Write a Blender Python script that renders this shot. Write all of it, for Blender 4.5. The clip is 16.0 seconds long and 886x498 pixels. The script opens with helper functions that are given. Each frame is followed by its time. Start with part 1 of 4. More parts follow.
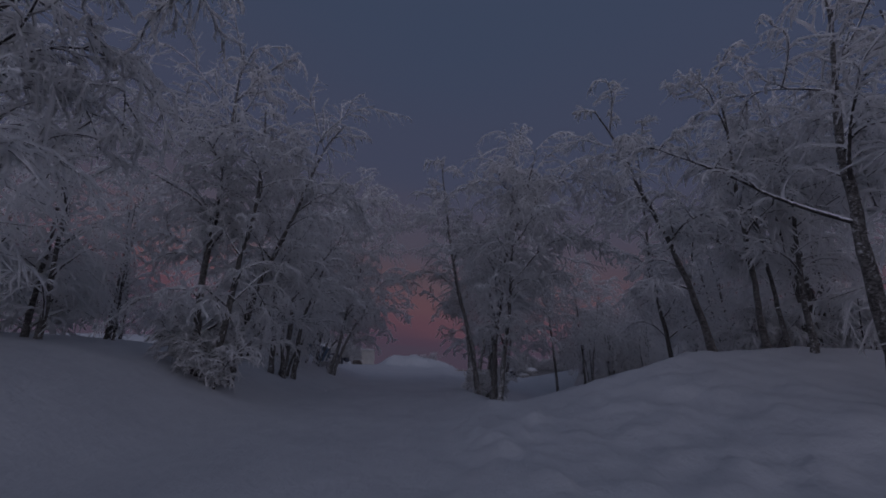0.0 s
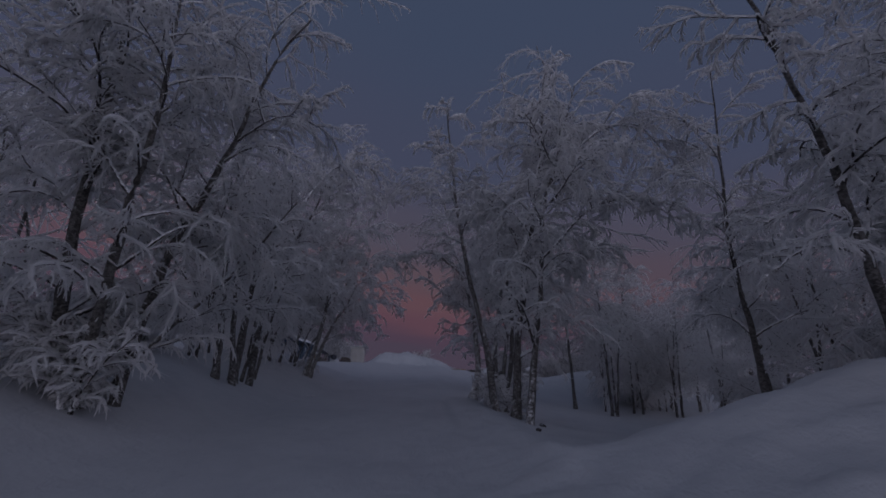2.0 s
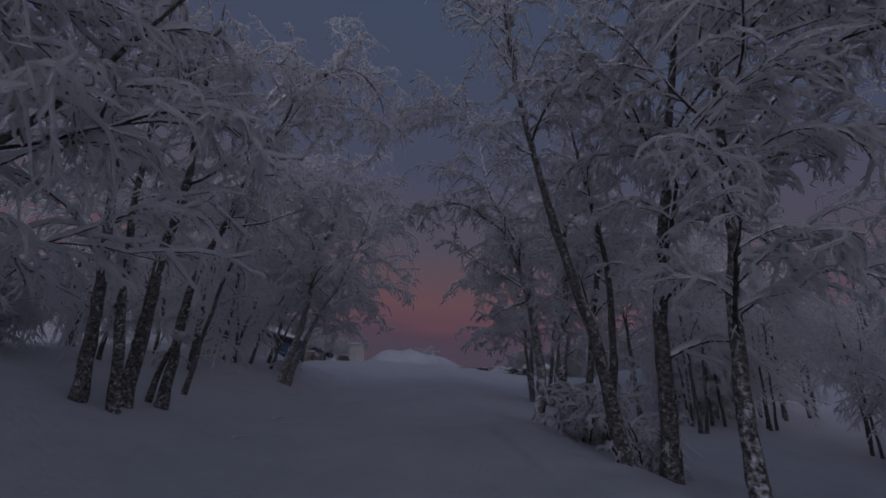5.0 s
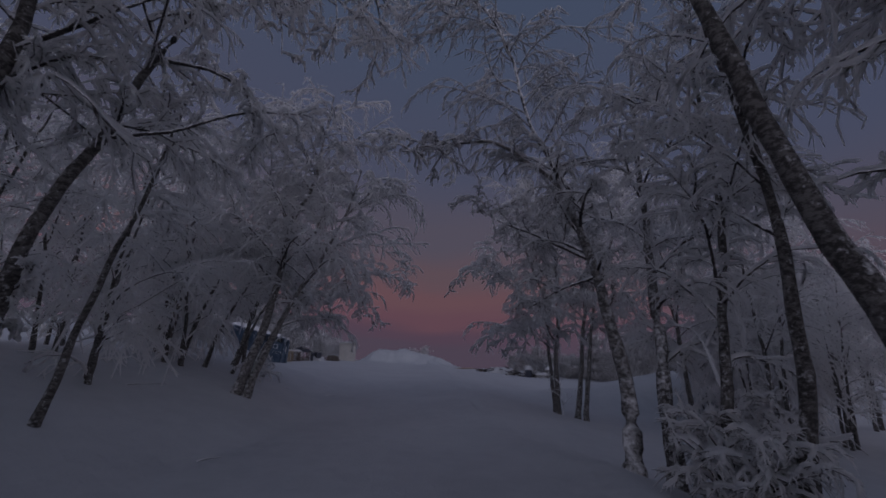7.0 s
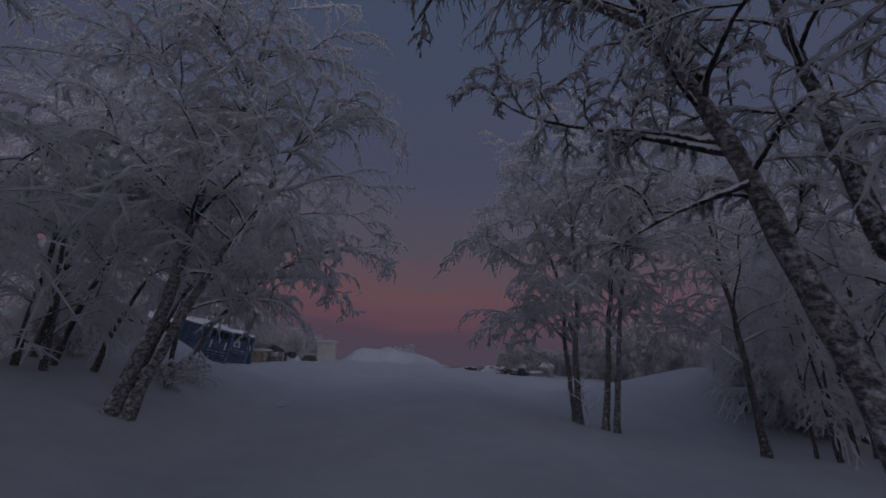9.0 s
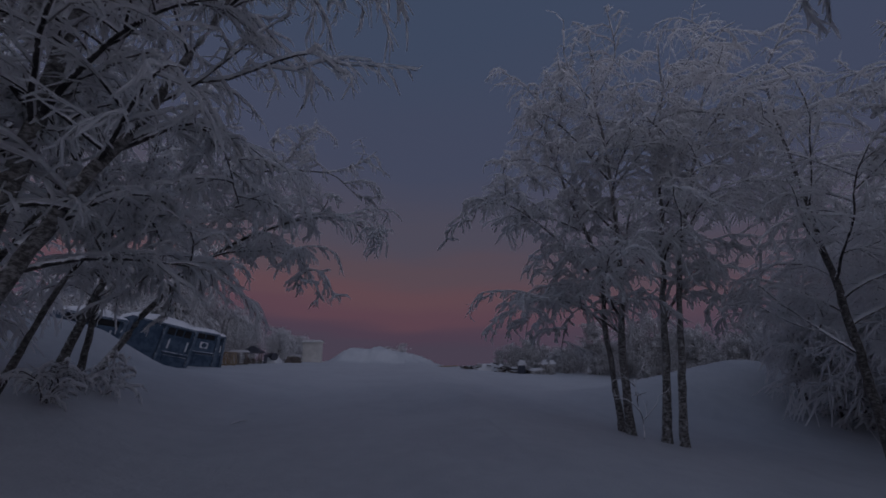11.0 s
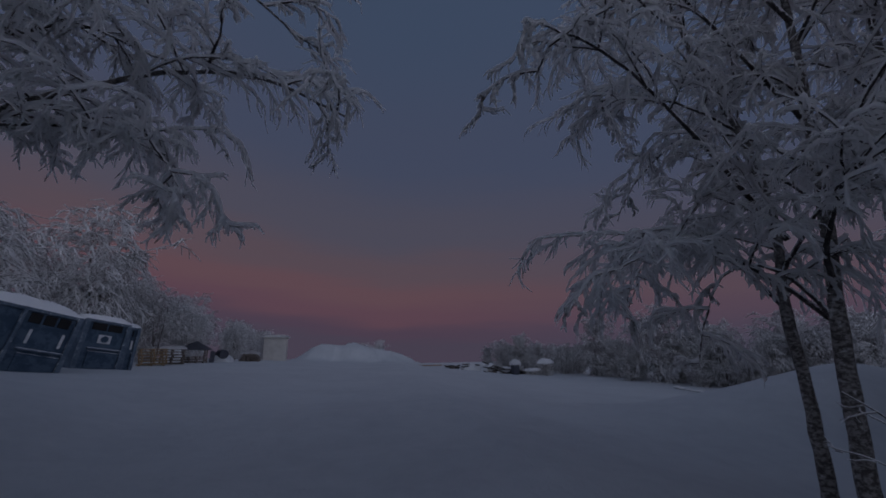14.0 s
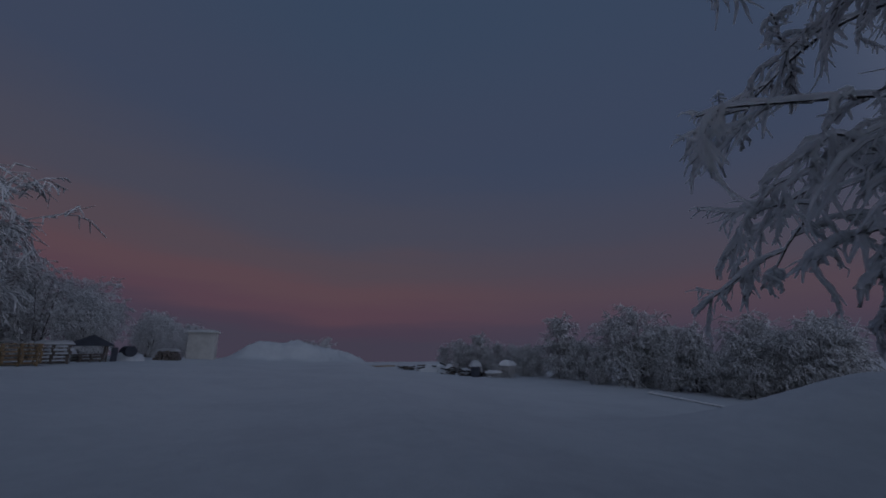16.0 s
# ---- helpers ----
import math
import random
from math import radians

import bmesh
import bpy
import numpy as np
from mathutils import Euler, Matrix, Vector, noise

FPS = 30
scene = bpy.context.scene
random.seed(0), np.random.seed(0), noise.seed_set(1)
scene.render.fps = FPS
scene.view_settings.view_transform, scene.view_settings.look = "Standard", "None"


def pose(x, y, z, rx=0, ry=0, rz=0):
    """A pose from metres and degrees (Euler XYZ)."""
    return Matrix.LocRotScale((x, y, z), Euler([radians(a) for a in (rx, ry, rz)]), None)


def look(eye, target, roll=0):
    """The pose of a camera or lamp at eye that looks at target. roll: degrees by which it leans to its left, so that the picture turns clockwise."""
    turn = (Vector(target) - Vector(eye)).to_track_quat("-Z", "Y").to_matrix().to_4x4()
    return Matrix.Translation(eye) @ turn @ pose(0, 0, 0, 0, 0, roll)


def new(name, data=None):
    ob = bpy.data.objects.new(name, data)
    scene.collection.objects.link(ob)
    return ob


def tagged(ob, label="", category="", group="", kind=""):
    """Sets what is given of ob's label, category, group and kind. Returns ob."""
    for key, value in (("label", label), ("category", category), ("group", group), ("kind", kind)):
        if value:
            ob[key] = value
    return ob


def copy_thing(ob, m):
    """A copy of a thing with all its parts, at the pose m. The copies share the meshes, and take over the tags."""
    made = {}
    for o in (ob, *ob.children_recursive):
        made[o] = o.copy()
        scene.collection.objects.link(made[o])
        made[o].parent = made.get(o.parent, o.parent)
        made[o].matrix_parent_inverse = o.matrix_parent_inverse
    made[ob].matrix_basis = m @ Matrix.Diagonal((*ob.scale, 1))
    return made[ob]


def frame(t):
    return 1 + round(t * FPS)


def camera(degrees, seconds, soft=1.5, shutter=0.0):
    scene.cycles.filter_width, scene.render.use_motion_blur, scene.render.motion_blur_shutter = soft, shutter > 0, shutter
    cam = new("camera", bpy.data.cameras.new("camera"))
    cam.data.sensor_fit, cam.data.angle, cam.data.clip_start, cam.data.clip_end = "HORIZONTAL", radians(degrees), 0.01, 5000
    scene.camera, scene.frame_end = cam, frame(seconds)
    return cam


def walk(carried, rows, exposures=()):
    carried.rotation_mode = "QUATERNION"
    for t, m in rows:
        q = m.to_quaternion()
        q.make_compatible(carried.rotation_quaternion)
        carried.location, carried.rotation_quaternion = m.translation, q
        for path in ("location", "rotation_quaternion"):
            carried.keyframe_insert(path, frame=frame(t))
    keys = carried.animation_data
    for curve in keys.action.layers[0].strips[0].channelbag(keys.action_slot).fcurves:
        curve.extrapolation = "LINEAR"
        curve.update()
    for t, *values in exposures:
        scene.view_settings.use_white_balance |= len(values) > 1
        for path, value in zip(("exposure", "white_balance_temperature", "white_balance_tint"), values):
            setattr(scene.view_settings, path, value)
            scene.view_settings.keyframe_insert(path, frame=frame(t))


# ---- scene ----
cam = camera(96.4, 16.0, soft=1.7, shutter=0.15)
PATH = [
    (0, (-0.254, -0.361, 1.383), (-0.234, 1.567, 1.915), 0.6),
    (0.5, (-0.32, 0.564, 1.387), (-0.293, 2.492, 1.92), 0.8),
    (1, (-0.398, 1.446, 1.421), (-0.366, 3.374, 1.95), 0.9),
    (1.5, (-0.479, 2.396, 1.478), (-0.428, 4.326, 2.002), 0.9),
    (2, (-0.522, 3.234, 1.509), (-0.469, 5.165, 2.028), 1.1),
    (2.5, (-0.631, 4.113, 1.539), (-0.56, 6.045, 2.053), 1.1),
    (3, (-0.754, 5.023, 1.557), (-0.661, 6.952, 2.074), 1.4),
    (3.5, (-0.939, 5.899, 1.6), (-0.833, 7.829, 2.114), 1.5),
    (4, (-1.001, 6.727, 1.538), (-0.898, 8.656, 2.054), 1.6),
    (4.2, (-1.037, 7.062, 1.515), (-0.951, 8.993, 2.027), 1.4),
    (6.3, (-1.652, 10.408, 1.535), (-1.604, 12.343, 2.038), 0.4),
    (6.5, (-1.663, 10.781, 1.551), (-1.61, 12.715, 2.057), 0.6),
    (7, (-1.679, 11.608, 1.548), (-1.588, 13.542, 2.052), 0.8),
    (7.5, (-1.728, 12.402, 1.518), (-1.63, 14.334, 2.023), 0.5),
    (8, (-1.682, 13.217, 1.498), (-1.555, 15.149, 2.0), 0.4),
    (8.5, (-1.669, 14.032, 1.481), (-1.529, 15.963, 1.982), 0.3),
    (9, (-1.632, 14.947, 1.447), (-1.468, 16.877, 1.946), 0.1),
    (9.2, (-1.653, 15.267, 1.456), (-1.481, 17.194, 1.963), 0.1),
    (11.3, (-1.781, 18.339, 1.292), (-1.56, 20.265, 1.784), -1.1),
    (11.5, (-1.776, 18.692, 1.289), (-1.555, 20.618, 1.778), -1.0),
    (12, (-1.755, 19.65, 1.32), (-1.523, 21.576, 1.806), -1.0),
    (12.5, (-1.766, 20.503, 1.318), (-1.523, 22.428, 1.803), -1.0),
    (13, (-1.751, 21.369, 1.339), (-1.499, 23.293, 1.822), -1.0),
    (13.5, (-1.726, 22.175, 1.34), (-1.444, 24.095, 1.823), -0.9),
    (14, (-1.738, 22.987, 1.353), (-1.417, 24.902, 1.833), -0.8),
    (14.5, (-1.693, 23.732, 1.357), (-1.317, 25.637, 1.837), -0.6),
    (15, (-1.747, 24.482, 1.406), (-1.336, 26.38, 1.883), -0.4),
    (15.5, (-1.77, 25.329, 1.337), (-1.293, 27.212, 1.817), -0.1),
    (16, (-1.793, 26.156, 1.361), (-1.238, 28.018, 1.837), -0.0),
]
walk(cam, [(t, look(eye, target, roll)) for t, eye, target, roll in PATH],
     exposures=[(0, -0.21, 6480, 13), (3, -0.06, 6550, 13), (5, 0.04, 6700, 13), (7, 0.07, 6770, 13), (9, 0.05, 6720, 13), (11, -0.04, 6480, 10), (13, -0.03, 6340, 8), (15, -0.1, 6180, 3), (16, -0.16, 6020, 1)])

# ---- light ----
world = bpy.data.worlds.new("dusk_sky")
scene.world = world
world.use_nodes = True
wn, wl = world.node_tree.nodes, world.node_tree.links
wn.clear()


def ramp_node(nodes, stops, interpolation="EASE"):
    n = nodes.new("ShaderNodeValToRGB")
    r = n.color_ramp
    r.interpolation = interpolation
    while len(r.elements) < len(stops):
        r.elements.new(0.5)
    for e, (p, c) in zip(r.elements, stops):
        e.position, e.color = p, (*c, 1)
    return n


SKY_GAIN = 1.06
scene.cycles.max_bounces, scene.cycles.diffuse_bounces, scene.cycles.transmission_bounces = 14, 10, 8
w_tc = wn.new("ShaderNodeTexCoord")
w_sep = wn.new("ShaderNodeSeparateXYZ")
wl.new(w_tc.outputs["Generated"], w_sep.inputs[0])
# sine of the elevation, from the land's edge up to the zenith
front = ramp_node(wn, [(0.0, (0.060, 0.047, 0.072)), (0.03, (0.068, 0.045, 0.070)), (0.07, (0.099, 0.052, 0.072)), (0.115, (0.109, 0.060, 0.074)),
                       (0.18, (0.090, 0.063, 0.080)), (0.27, (0.069, 0.064, 0.092)), (0.45, (0.051, 0.060, 0.102)), (0.72, (0.044, 0.061, 0.106)), (1.0, (0.075, 0.095, 0.15))])
back = ramp_node(wn, [(0.0, (0.59, 0.57, 0.715)), (0.1, (0.61, 0.585, 0.735)), (0.28, (0.39, 0.39, 0.505)), (0.55, (0.215, 0.225, 0.30)), (0.8, (0.125, 0.142, 0.205)), (1.0, (0.075, 0.095, 0.15))])
def wmath(op, a, b):
    m = wn.new("ShaderNodeMath")
    m.operation = op
    for k, v in enumerate((a, b)):
        if isinstance(v, (int, float)):
            m.inputs[k].default_value = v
        else:
            wl.new(v, m.inputs[k])
    return m.outputs[0]


# the pink belt stands higher towards the left and has faint streaks
w_map = wn.new("ShaderNodeMapping")
w_map.inputs["Scale"].default_value = (2.2, 2.2, 16.0)
wl.new(w_tc.outputs["Generated"], w_map.inputs["Vector"])
w_streak = wn.new("ShaderNodeTexNoise")
w_streak.inputs["Scale"].default_value, w_streak.inputs["Detail"].default_value = 1.6, 3.0
wl.new(w_map.outputs[0], w_streak.inputs["Vector"])
w_high = wmath("ADD", w_sep.outputs["Z"], wmath("MULTIPLY", wmath("MINIMUM", wmath("ADD", w_sep.outputs["X"], -0.02), 0.0), 0.14))
w_high = wmath("ADD", w_high, wmath("MULTIPLY", wmath("SUBTRACT", w_streak.outputs["Fac"], 0.5), 0.06))
wl.new(w_high, front.inputs[0])
wl.new(w_sep.outputs["Z"], back.inputs[0])
w_side = wn.new("ShaderNodeMapRange")
w_side.interpolation_type = "SMOOTHSTEP"
for k, v in (("From Min", -0.2), ("From Max", 0.44), ("To Min", 1.0), ("To Max", 0.0)):
    w_side.inputs[k].default_value = v
wl.new(w_sep.outputs["Y"], w_side.inputs["Value"])
cool = ramp_node(wn, [(0.0, (0.054, 0.050, 0.078)), (0.05, (0.066, 0.052, 0.080)), (0.12, (0.078, 0.057, 0.080)), (0.20, (0.066, 0.060, 0.090)), (0.40, (0.048, 0.060, 0.106)), (1.0, (0.046, 0.066, 0.116))])
wl.new(w_sep.outputs["Z"], cool.inputs[0])
w_right = wn.new("ShaderNodeMapRange")
w_right.interpolation_type = "SMOOTHSTEP"
for k, v in (("From Min", 0.05), ("From Max", 0.75), ("To Min", 0.0), ("To Max", 0.6)):
    w_right.inputs[k].default_value = v
wl.new(w_sep.outputs["X"], w_right.inputs["Value"])
w_front = wn.new("ShaderNodeMix")
w_front.data_type = "RGBA"
w_left = wn.new("ShaderNodeMapRange")
w_left.interpolation_type = "SMOOTHSTEP"
for k, v in (("From Min", -0.82), ("From Max", -0.56), ("To Min", 0.8), ("To Max", 0.0)):
    w_left.inputs[k].default_value = v
wl.new(w_sep.outputs["X"], w_left.inputs["Value"])
wl.new(wmath("ADD", w_right.outputs[0], w_left.outputs[0]), w_front.inputs["Factor"])
wl.new(front.outputs[0], w_front.inputs["A"])
wl.new(cool.outputs[0], w_front.inputs["B"])
w_mix = wn.new("ShaderNodeMix")
w_mix.data_type = "RGBA"
wl.new(w_side.outputs[0], w_mix.inputs["Factor"])
wl.new(w_front.outputs["Result"], w_mix.inputs["A"])
wl.new(back.outputs[0], w_mix.inputs["B"])
w_bg = wn.new("ShaderNodeBackground")
w_bg.inputs["Strength"].default_value = SKY_GAIN
w_out = wn.new("ShaderNodeOutputWorld")
wl.new(w_mix.outputs["Result"], w_bg.inputs["Color"])
wl.new(w_bg.outputs[0], w_out.inputs["Surface"])

# ---- materials ----


def material(name, rough=0.7, metal=0.0):
    m = bpy.data.materials.new(name)
    m.use_nodes = True
    b = m.node_tree.nodes["Principled BSDF"]
    b.inputs["Roughness"].default_value = rough
    b.inputs["Metallic"].default_value = metal
    return m, m.node_tree.nodes, m.node_tree.links, b


def noise_node(n, l, coord, scale, detail=4, rough=0.6):
    t = n.new("ShaderNodeTexNoise")
    t.inputs["Scale"].default_value, t.inputs["Detail"].default_value, t.inputs["Roughness"].default_value = scale, detail, rough
    l.new(coord, t.inputs["Vector"])
    return t.outputs["Fac"]


def math_node(n, l, op, a, b):
    m = n.new("ShaderNodeMath")
    m.operation = op
    for k, v in enumerate((a, b)):
        if isinstance(v, (int, float)):
            m.inputs[k].default_value = v
        else:
            l.new(v, m.inputs[k])
    return m.outputs[0]


def mix_node(n, l, fac, a, b):
    m = n.new("ShaderNodeMix")
    m.data_type = "RGBA"
    l.new(fac, m.inputs["Factor"])
    for k, v in (("A", a), ("B", b)):
        if isinstance(v, tuple):
            m.inputs[k].default_value = (*v, 1)
        else:
            l.new(v, m.inputs[k])
    return m.outputs["Result"]


def bump_node(n, l, height, strength, distance, b):
    k = n.new("ShaderNodeBump")
    k.inputs["Strength"].default_value, k.inputs["Distance"].default_value = strength, distance
    l.new(height, k.inputs["Height"])
    l.new(k.outputs[0], b.inputs["Normal"])


def coords(n, l, scale=(1, 1, 1)):
    c = n.new("ShaderNodeTexCoord")
    m = n.new("ShaderNodeMapping")
    m.inputs["Scale"].default_value = scale
    l.new(c.outputs["Object"], m.inputs["Vector"])
    return m.outputs[0]


def let_through(m, n, l, b, share, tint):
    """Thin rime lets light through."""
    t = n.new("ShaderNodeBsdfTranslucent")
    t.inputs["Color"].default_value = (*tint, 1)
    x = n.new("ShaderNodeMixShader")
    x.inputs[0].default_value = share
    l.new(b.outputs[0], x.inputs[1])
    l.new(t.outputs[0], x.inputs[2])
    l.new(x.outputs[0], n["Material Output"].inputs["Surface"])


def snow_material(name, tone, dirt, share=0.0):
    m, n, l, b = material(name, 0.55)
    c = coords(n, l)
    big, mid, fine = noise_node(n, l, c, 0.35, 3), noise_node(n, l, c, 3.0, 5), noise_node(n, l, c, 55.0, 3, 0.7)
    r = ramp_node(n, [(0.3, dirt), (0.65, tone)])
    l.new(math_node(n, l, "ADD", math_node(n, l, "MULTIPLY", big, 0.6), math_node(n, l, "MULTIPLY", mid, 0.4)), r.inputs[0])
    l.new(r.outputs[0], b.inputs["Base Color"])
    crust = noise_node(n, l, c, 11.0, 6, 0.65)
    h = math_node(n, l, "ADD", math_node(n, l, "ADD", mid, math_node(n, l, "MULTIPLY", crust, 0.55)), math_node(n, l, "MULTIPLY", fine, 0.15))
    bump_node(n, l, h, 0.55, 0.06, b)
    b.inputs["Specular IOR Level"].default_value = 0.25
    if share:
        let_through(m, n, l, b, share, tone)
    return m


def rimed_material(name, wood, wood_dark, cover, grain, bands=False, share=0.0, patchy=2.2):
    """Bark that carries rime and snow on its upper side."""
    m, n, l, b = material(name, 0.8)
    c = coords(n, l)
    g = n.new("ShaderNodeNewGeometry")
    s = n.new("ShaderNodeSeparateXYZ")
    l.new(g.outputs["Normal"], s.inputs[0])
    spots = noise_node(n, l, c, grain, 4, 0.7)
    rough = noise_node(n, l, c, grain * 6, 3)
    dark = ramp_node(n, [(0.42, wood_dark), (0.6, wood)])
    if bands:
        cb = coords(n, l, (3.4, 3.4, 5.4))
        l.new(noise_node(n, l, cb, 4.5, 5, 0.75), dark.inputs[0])
    else:
        l.new(spots, dark.inputs[0])
    f = n.new("ShaderNodeMapRange")
    soft = 0.3 if bands else 0.12
    f.inputs["From Min"].default_value, f.inputs["From Max"].default_value = cover - soft, cover + soft
    l.new(math_node(n, l, "ADD", s.outputs["Z"], math_node(n, l, "MULTIPLY", math_node(n, l, "SUBTRACT", spots, 0.5), patchy)), f.inputs["Value"])
    l.new(mix_node(n, l, f.outputs[0], dark.outputs[0], (0.965, 0.965, 0.97)), b.inputs["Base Color"])
    bump_node(n, l, math_node(n, l, "ADD", spots, math_node(n, l, "MULTIPLY", rough, 0.5)), 0.6, 0.02, b)
    b.inputs["Specular IOR Level"].default_value = 0.2
    if share:
        let_through(m, n, l, b, share, (0.985, 0.985, 0.985))
    return m


def plain_material(name, a, bcol, scale=8.0, rough=0.6, metal=0.0, bump=0.3, stretch=(1, 1, 1)):
    m, n, l, b = material(name, rough, metal)
    c = coords(n, l, stretch)
    big, fine = noise_node(n, l, c, scale * 0.25, 3), noise_node(n, l, c, scale, 5, 0.7)
    r = ramp_node(n, [(0.35, a), (0.65, bcol)])
    l.new(math_node(n, l, "ADD", math_node(n, l, "MULTIPLY", big, 0.5), math_node(n, l, "MULTIPLY", fine, 0.5)), r.inputs[0])
    l.new(r.outputs[0], b.inputs["Base Color"])
    bump_node(n, l, fine, bump, 0.01, b)
    return m


STONE = plain_material("dark_stone", (0.035, 0.035, 0.037), (0.09, 0.088, 0.085), 14.0, 0.85)
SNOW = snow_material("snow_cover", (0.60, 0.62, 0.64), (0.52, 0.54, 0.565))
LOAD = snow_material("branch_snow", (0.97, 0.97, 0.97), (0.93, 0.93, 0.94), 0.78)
BARK = rimed_material("birch_bark", (0.20, 0.19, 0.18), (0.06, 0.056, 0.053), 0.48, 18.0, True, 0.0, 2.5)
PALEBARK = rimed_material("pale_birch_bark", (0.33, 0.315, 0.30), (0.09, 0.084, 0.08), 0.47, 10.0, True, 0.0, 2.2)
LIMB = rimed_material("limb_bark", (0.10, 0.09, 0.088), (0.04, 0.036, 0.035), -0.08, 12.0)
FARTWIG = rimed_material("thinly_rimed_twig", (0.16, 0.145, 0.145), (0.07, 0.062, 0.064), -0.02, 1.6, False, 0.35)
SHOOT = rimed_material("patchy_rimed_shoot", (0.14, 0.125, 0.12), (0.06, 0.053, 0.052), -0.34, 9.0, False, 0.35)
TWIG = rimed_material("rimed_twig", (0.20, 0.18, 0.175), (0.09, 0.08, 0.08), -0.85, 6.0, False, 0.9, 1.6)

# ---- mesh helpers ----


def mesh_np(name, verts, quads, mats, smooth=True):
    me = bpy.data.meshes.new(name)
    me.vertices.add(len(verts))
    me.vertices.foreach_set("co", np.ascontiguousarray(verts, dtype=np.float32).ravel())
    me.loops.add(quads.size)
    me.loops.foreach_set("vertex_index", np.ascontiguousarray(quads, dtype=np.int32).ravel())
    me.polygons.add(len(quads))
    me.polygons.foreach_set("loop_start", np.arange(0, quads.size, quads.shape[1], dtype=np.int32))
    me.update(calc_edges=True)
    if smooth:
        me.shade_smooth()
    for m in mats:
        me.materials.append(m)
    return me


def tubes(lines, radii, sides, squash=None):
    """Tapered tubes round many polylines of one length: lines (n, k, 3), radii (n, k)."""
    n, k, _ = lines.shape
    t = np.gradient(lines, axis=1)
    t /= np.linalg.norm(t, axis=2, keepdims=True) + 1e-9
    ref = np.where(np.abs(t[..., 2:3]) > 0.9, np.array([1.0, 0, 0]), np.array([0, 0, 1.0]))
    u = np.cross(t, ref)
    u /= np.linalg.norm(u, axis=2, keepdims=True) + 1e-9
    v = np.cross(u, t)
    a = np.linspace(0, 2 * np.pi, sides, endpoint=False)
    ring = u[:, :, None] * np.cos(a)[:, None] + v[:, :, None] * np.sin(a)[:, None]
    co = lines[:, :, None] + ring * radii[:, :, None, None]
    i = np.arange(n)[:, None, None] * k * sides + np.arange(k - 1)[None, :, None] * sides
    s, s2 = np.arange(sides), (np.arange(sides) + 1) % sides
    q = np.stack([i + s, i + s2, i + sides + s2, i + sides + s], axis=-1).reshape(-1, 4)
    return co.reshape(-1, 3), q


def joined(batches):
    vs, qs, at = [], [], 0
    for v, q in batches:
        vs.append(v)
        qs.append(q + at)
        at += len(v)
    return np.concatenate(vs), np.concatenate(qs)


def curve_through(pts, step):
    """A smooth line through a few points, in even steps."""
    p = np.array(pts, float)
    p = np.vstack([2 * p[0] - p[1], p, 2 * p[-1] - p[-2]])
    out = []
    for i in range(1, len(p) - 2):
        for u in np.linspace(0, 1, 12, endpoint=False):
            out.append(0.5 * (2 * p[i] + (p[i + 1] - p[i - 1]) * u + (2 * p[i - 1] - 5 * p[i] + 4 * p[i + 1] - p[i + 2]) * u ** 2
                              + (3 * p[i] - p[i - 1] - 3 * p[i + 1] + p[i + 2]) * u ** 3))
    out.append(p[-2])
    out = np.array(out)
    d = np.concatenate([[0], np.cumsum(np.linalg.norm(np.diff(out, axis=0), axis=1))])
    k = max(4, int(d[-1] / step) + 1)
    s = np.linspace(0, d[-1], k)
    return np.stack([np.interp(s, d, out[:, j]) for j in range(3)], axis=1), d[-1]


def unit(v):
    return v / (np.linalg.norm(v, axis=-1, keepdims=True) + 1e-9)


def sprout(r, start, way, length, k, droop, wild):
    """Lines that leave start along way, wind about and hang over more and more under their load."""
    n = len(start)
    p = np.empty((n, k, 3))
    p[:, 0] = start
    d = unit(way)
    step = (length / (k - 1))[:, None]
    load = droop * r.uniform(0.6, 1.4, n)
    bend = r.normal(0, wild, (n, 3))
    for i in range(1, k):
        p[:, i] = p[:, i - 1] + d * step
        pull = np.zeros((n, 3))
        pull[:, 2] = -load * (0.25 + 1.5 * (i / k) ** 1.3) * 9 / k
        bend = 0.55 * bend + r.normal(0, wild * 0.8, (n, 3))
        d = unit(d + pull + bend)
    return p


def children(r, lines, length, per, spread, k, droop, wild, size, lo=0.15, rise=0.0, even=0.0):
    """Side shoots along many parent lines; per: shoots on each; even: how far their length ignores the parent's."""
    n, kp, _ = lines.shape
    u = lo + (1 - lo) * (np.arange(per)[None] + r.random((n, per))) / per
    f = u * (kp - 1)
    i = np.minimum(f.astype(int), kp - 2)
    w = (f - i)[..., None]
    rows = np.arange(n)[:, None]
    a, b = lines[rows, i], lines[rows, i + 1]
    pos, tan = a * (1 - w) + b * w, unit(b - a)
    side = unit(np.cross(tan, unit(np.array([0, 0, 1.0]) + r.normal(0, 0.55, (n, per, 3)))) + 1e-6)
    sign = np.where((np.arange(per)[None] + r.integers(0, 2, (n, 1))) % 2 == 0, 1.0, -1.0)[..., None]
    way = tan * np.cos(spread) + side * sign * np.sin(spread) * r.uniform(0.6, 1.2, (n, per, 1))
    way[..., 2] += rise + r.normal(0, 0.22, (n, per))
    ln = size * length[:, None] * (1.15 - 0.7 * u * (1 - even)) * r.uniform(0.45, 1.45, (n, per))
    return sprout(r, pos.reshape(-1, 3), way.reshape(-1, 3), ln.reshape(-1), k, droop, wild), ln.reshape(-1)


def taper(n, k, r0, r1):
    r0, r1 = np.broadcast_to(r0, (n,))[:, None], np.broadcast_to(r1, (n,))[:, None]
    return r0 + (r1 - r0) * np.linspace(0, 1, k)[None]


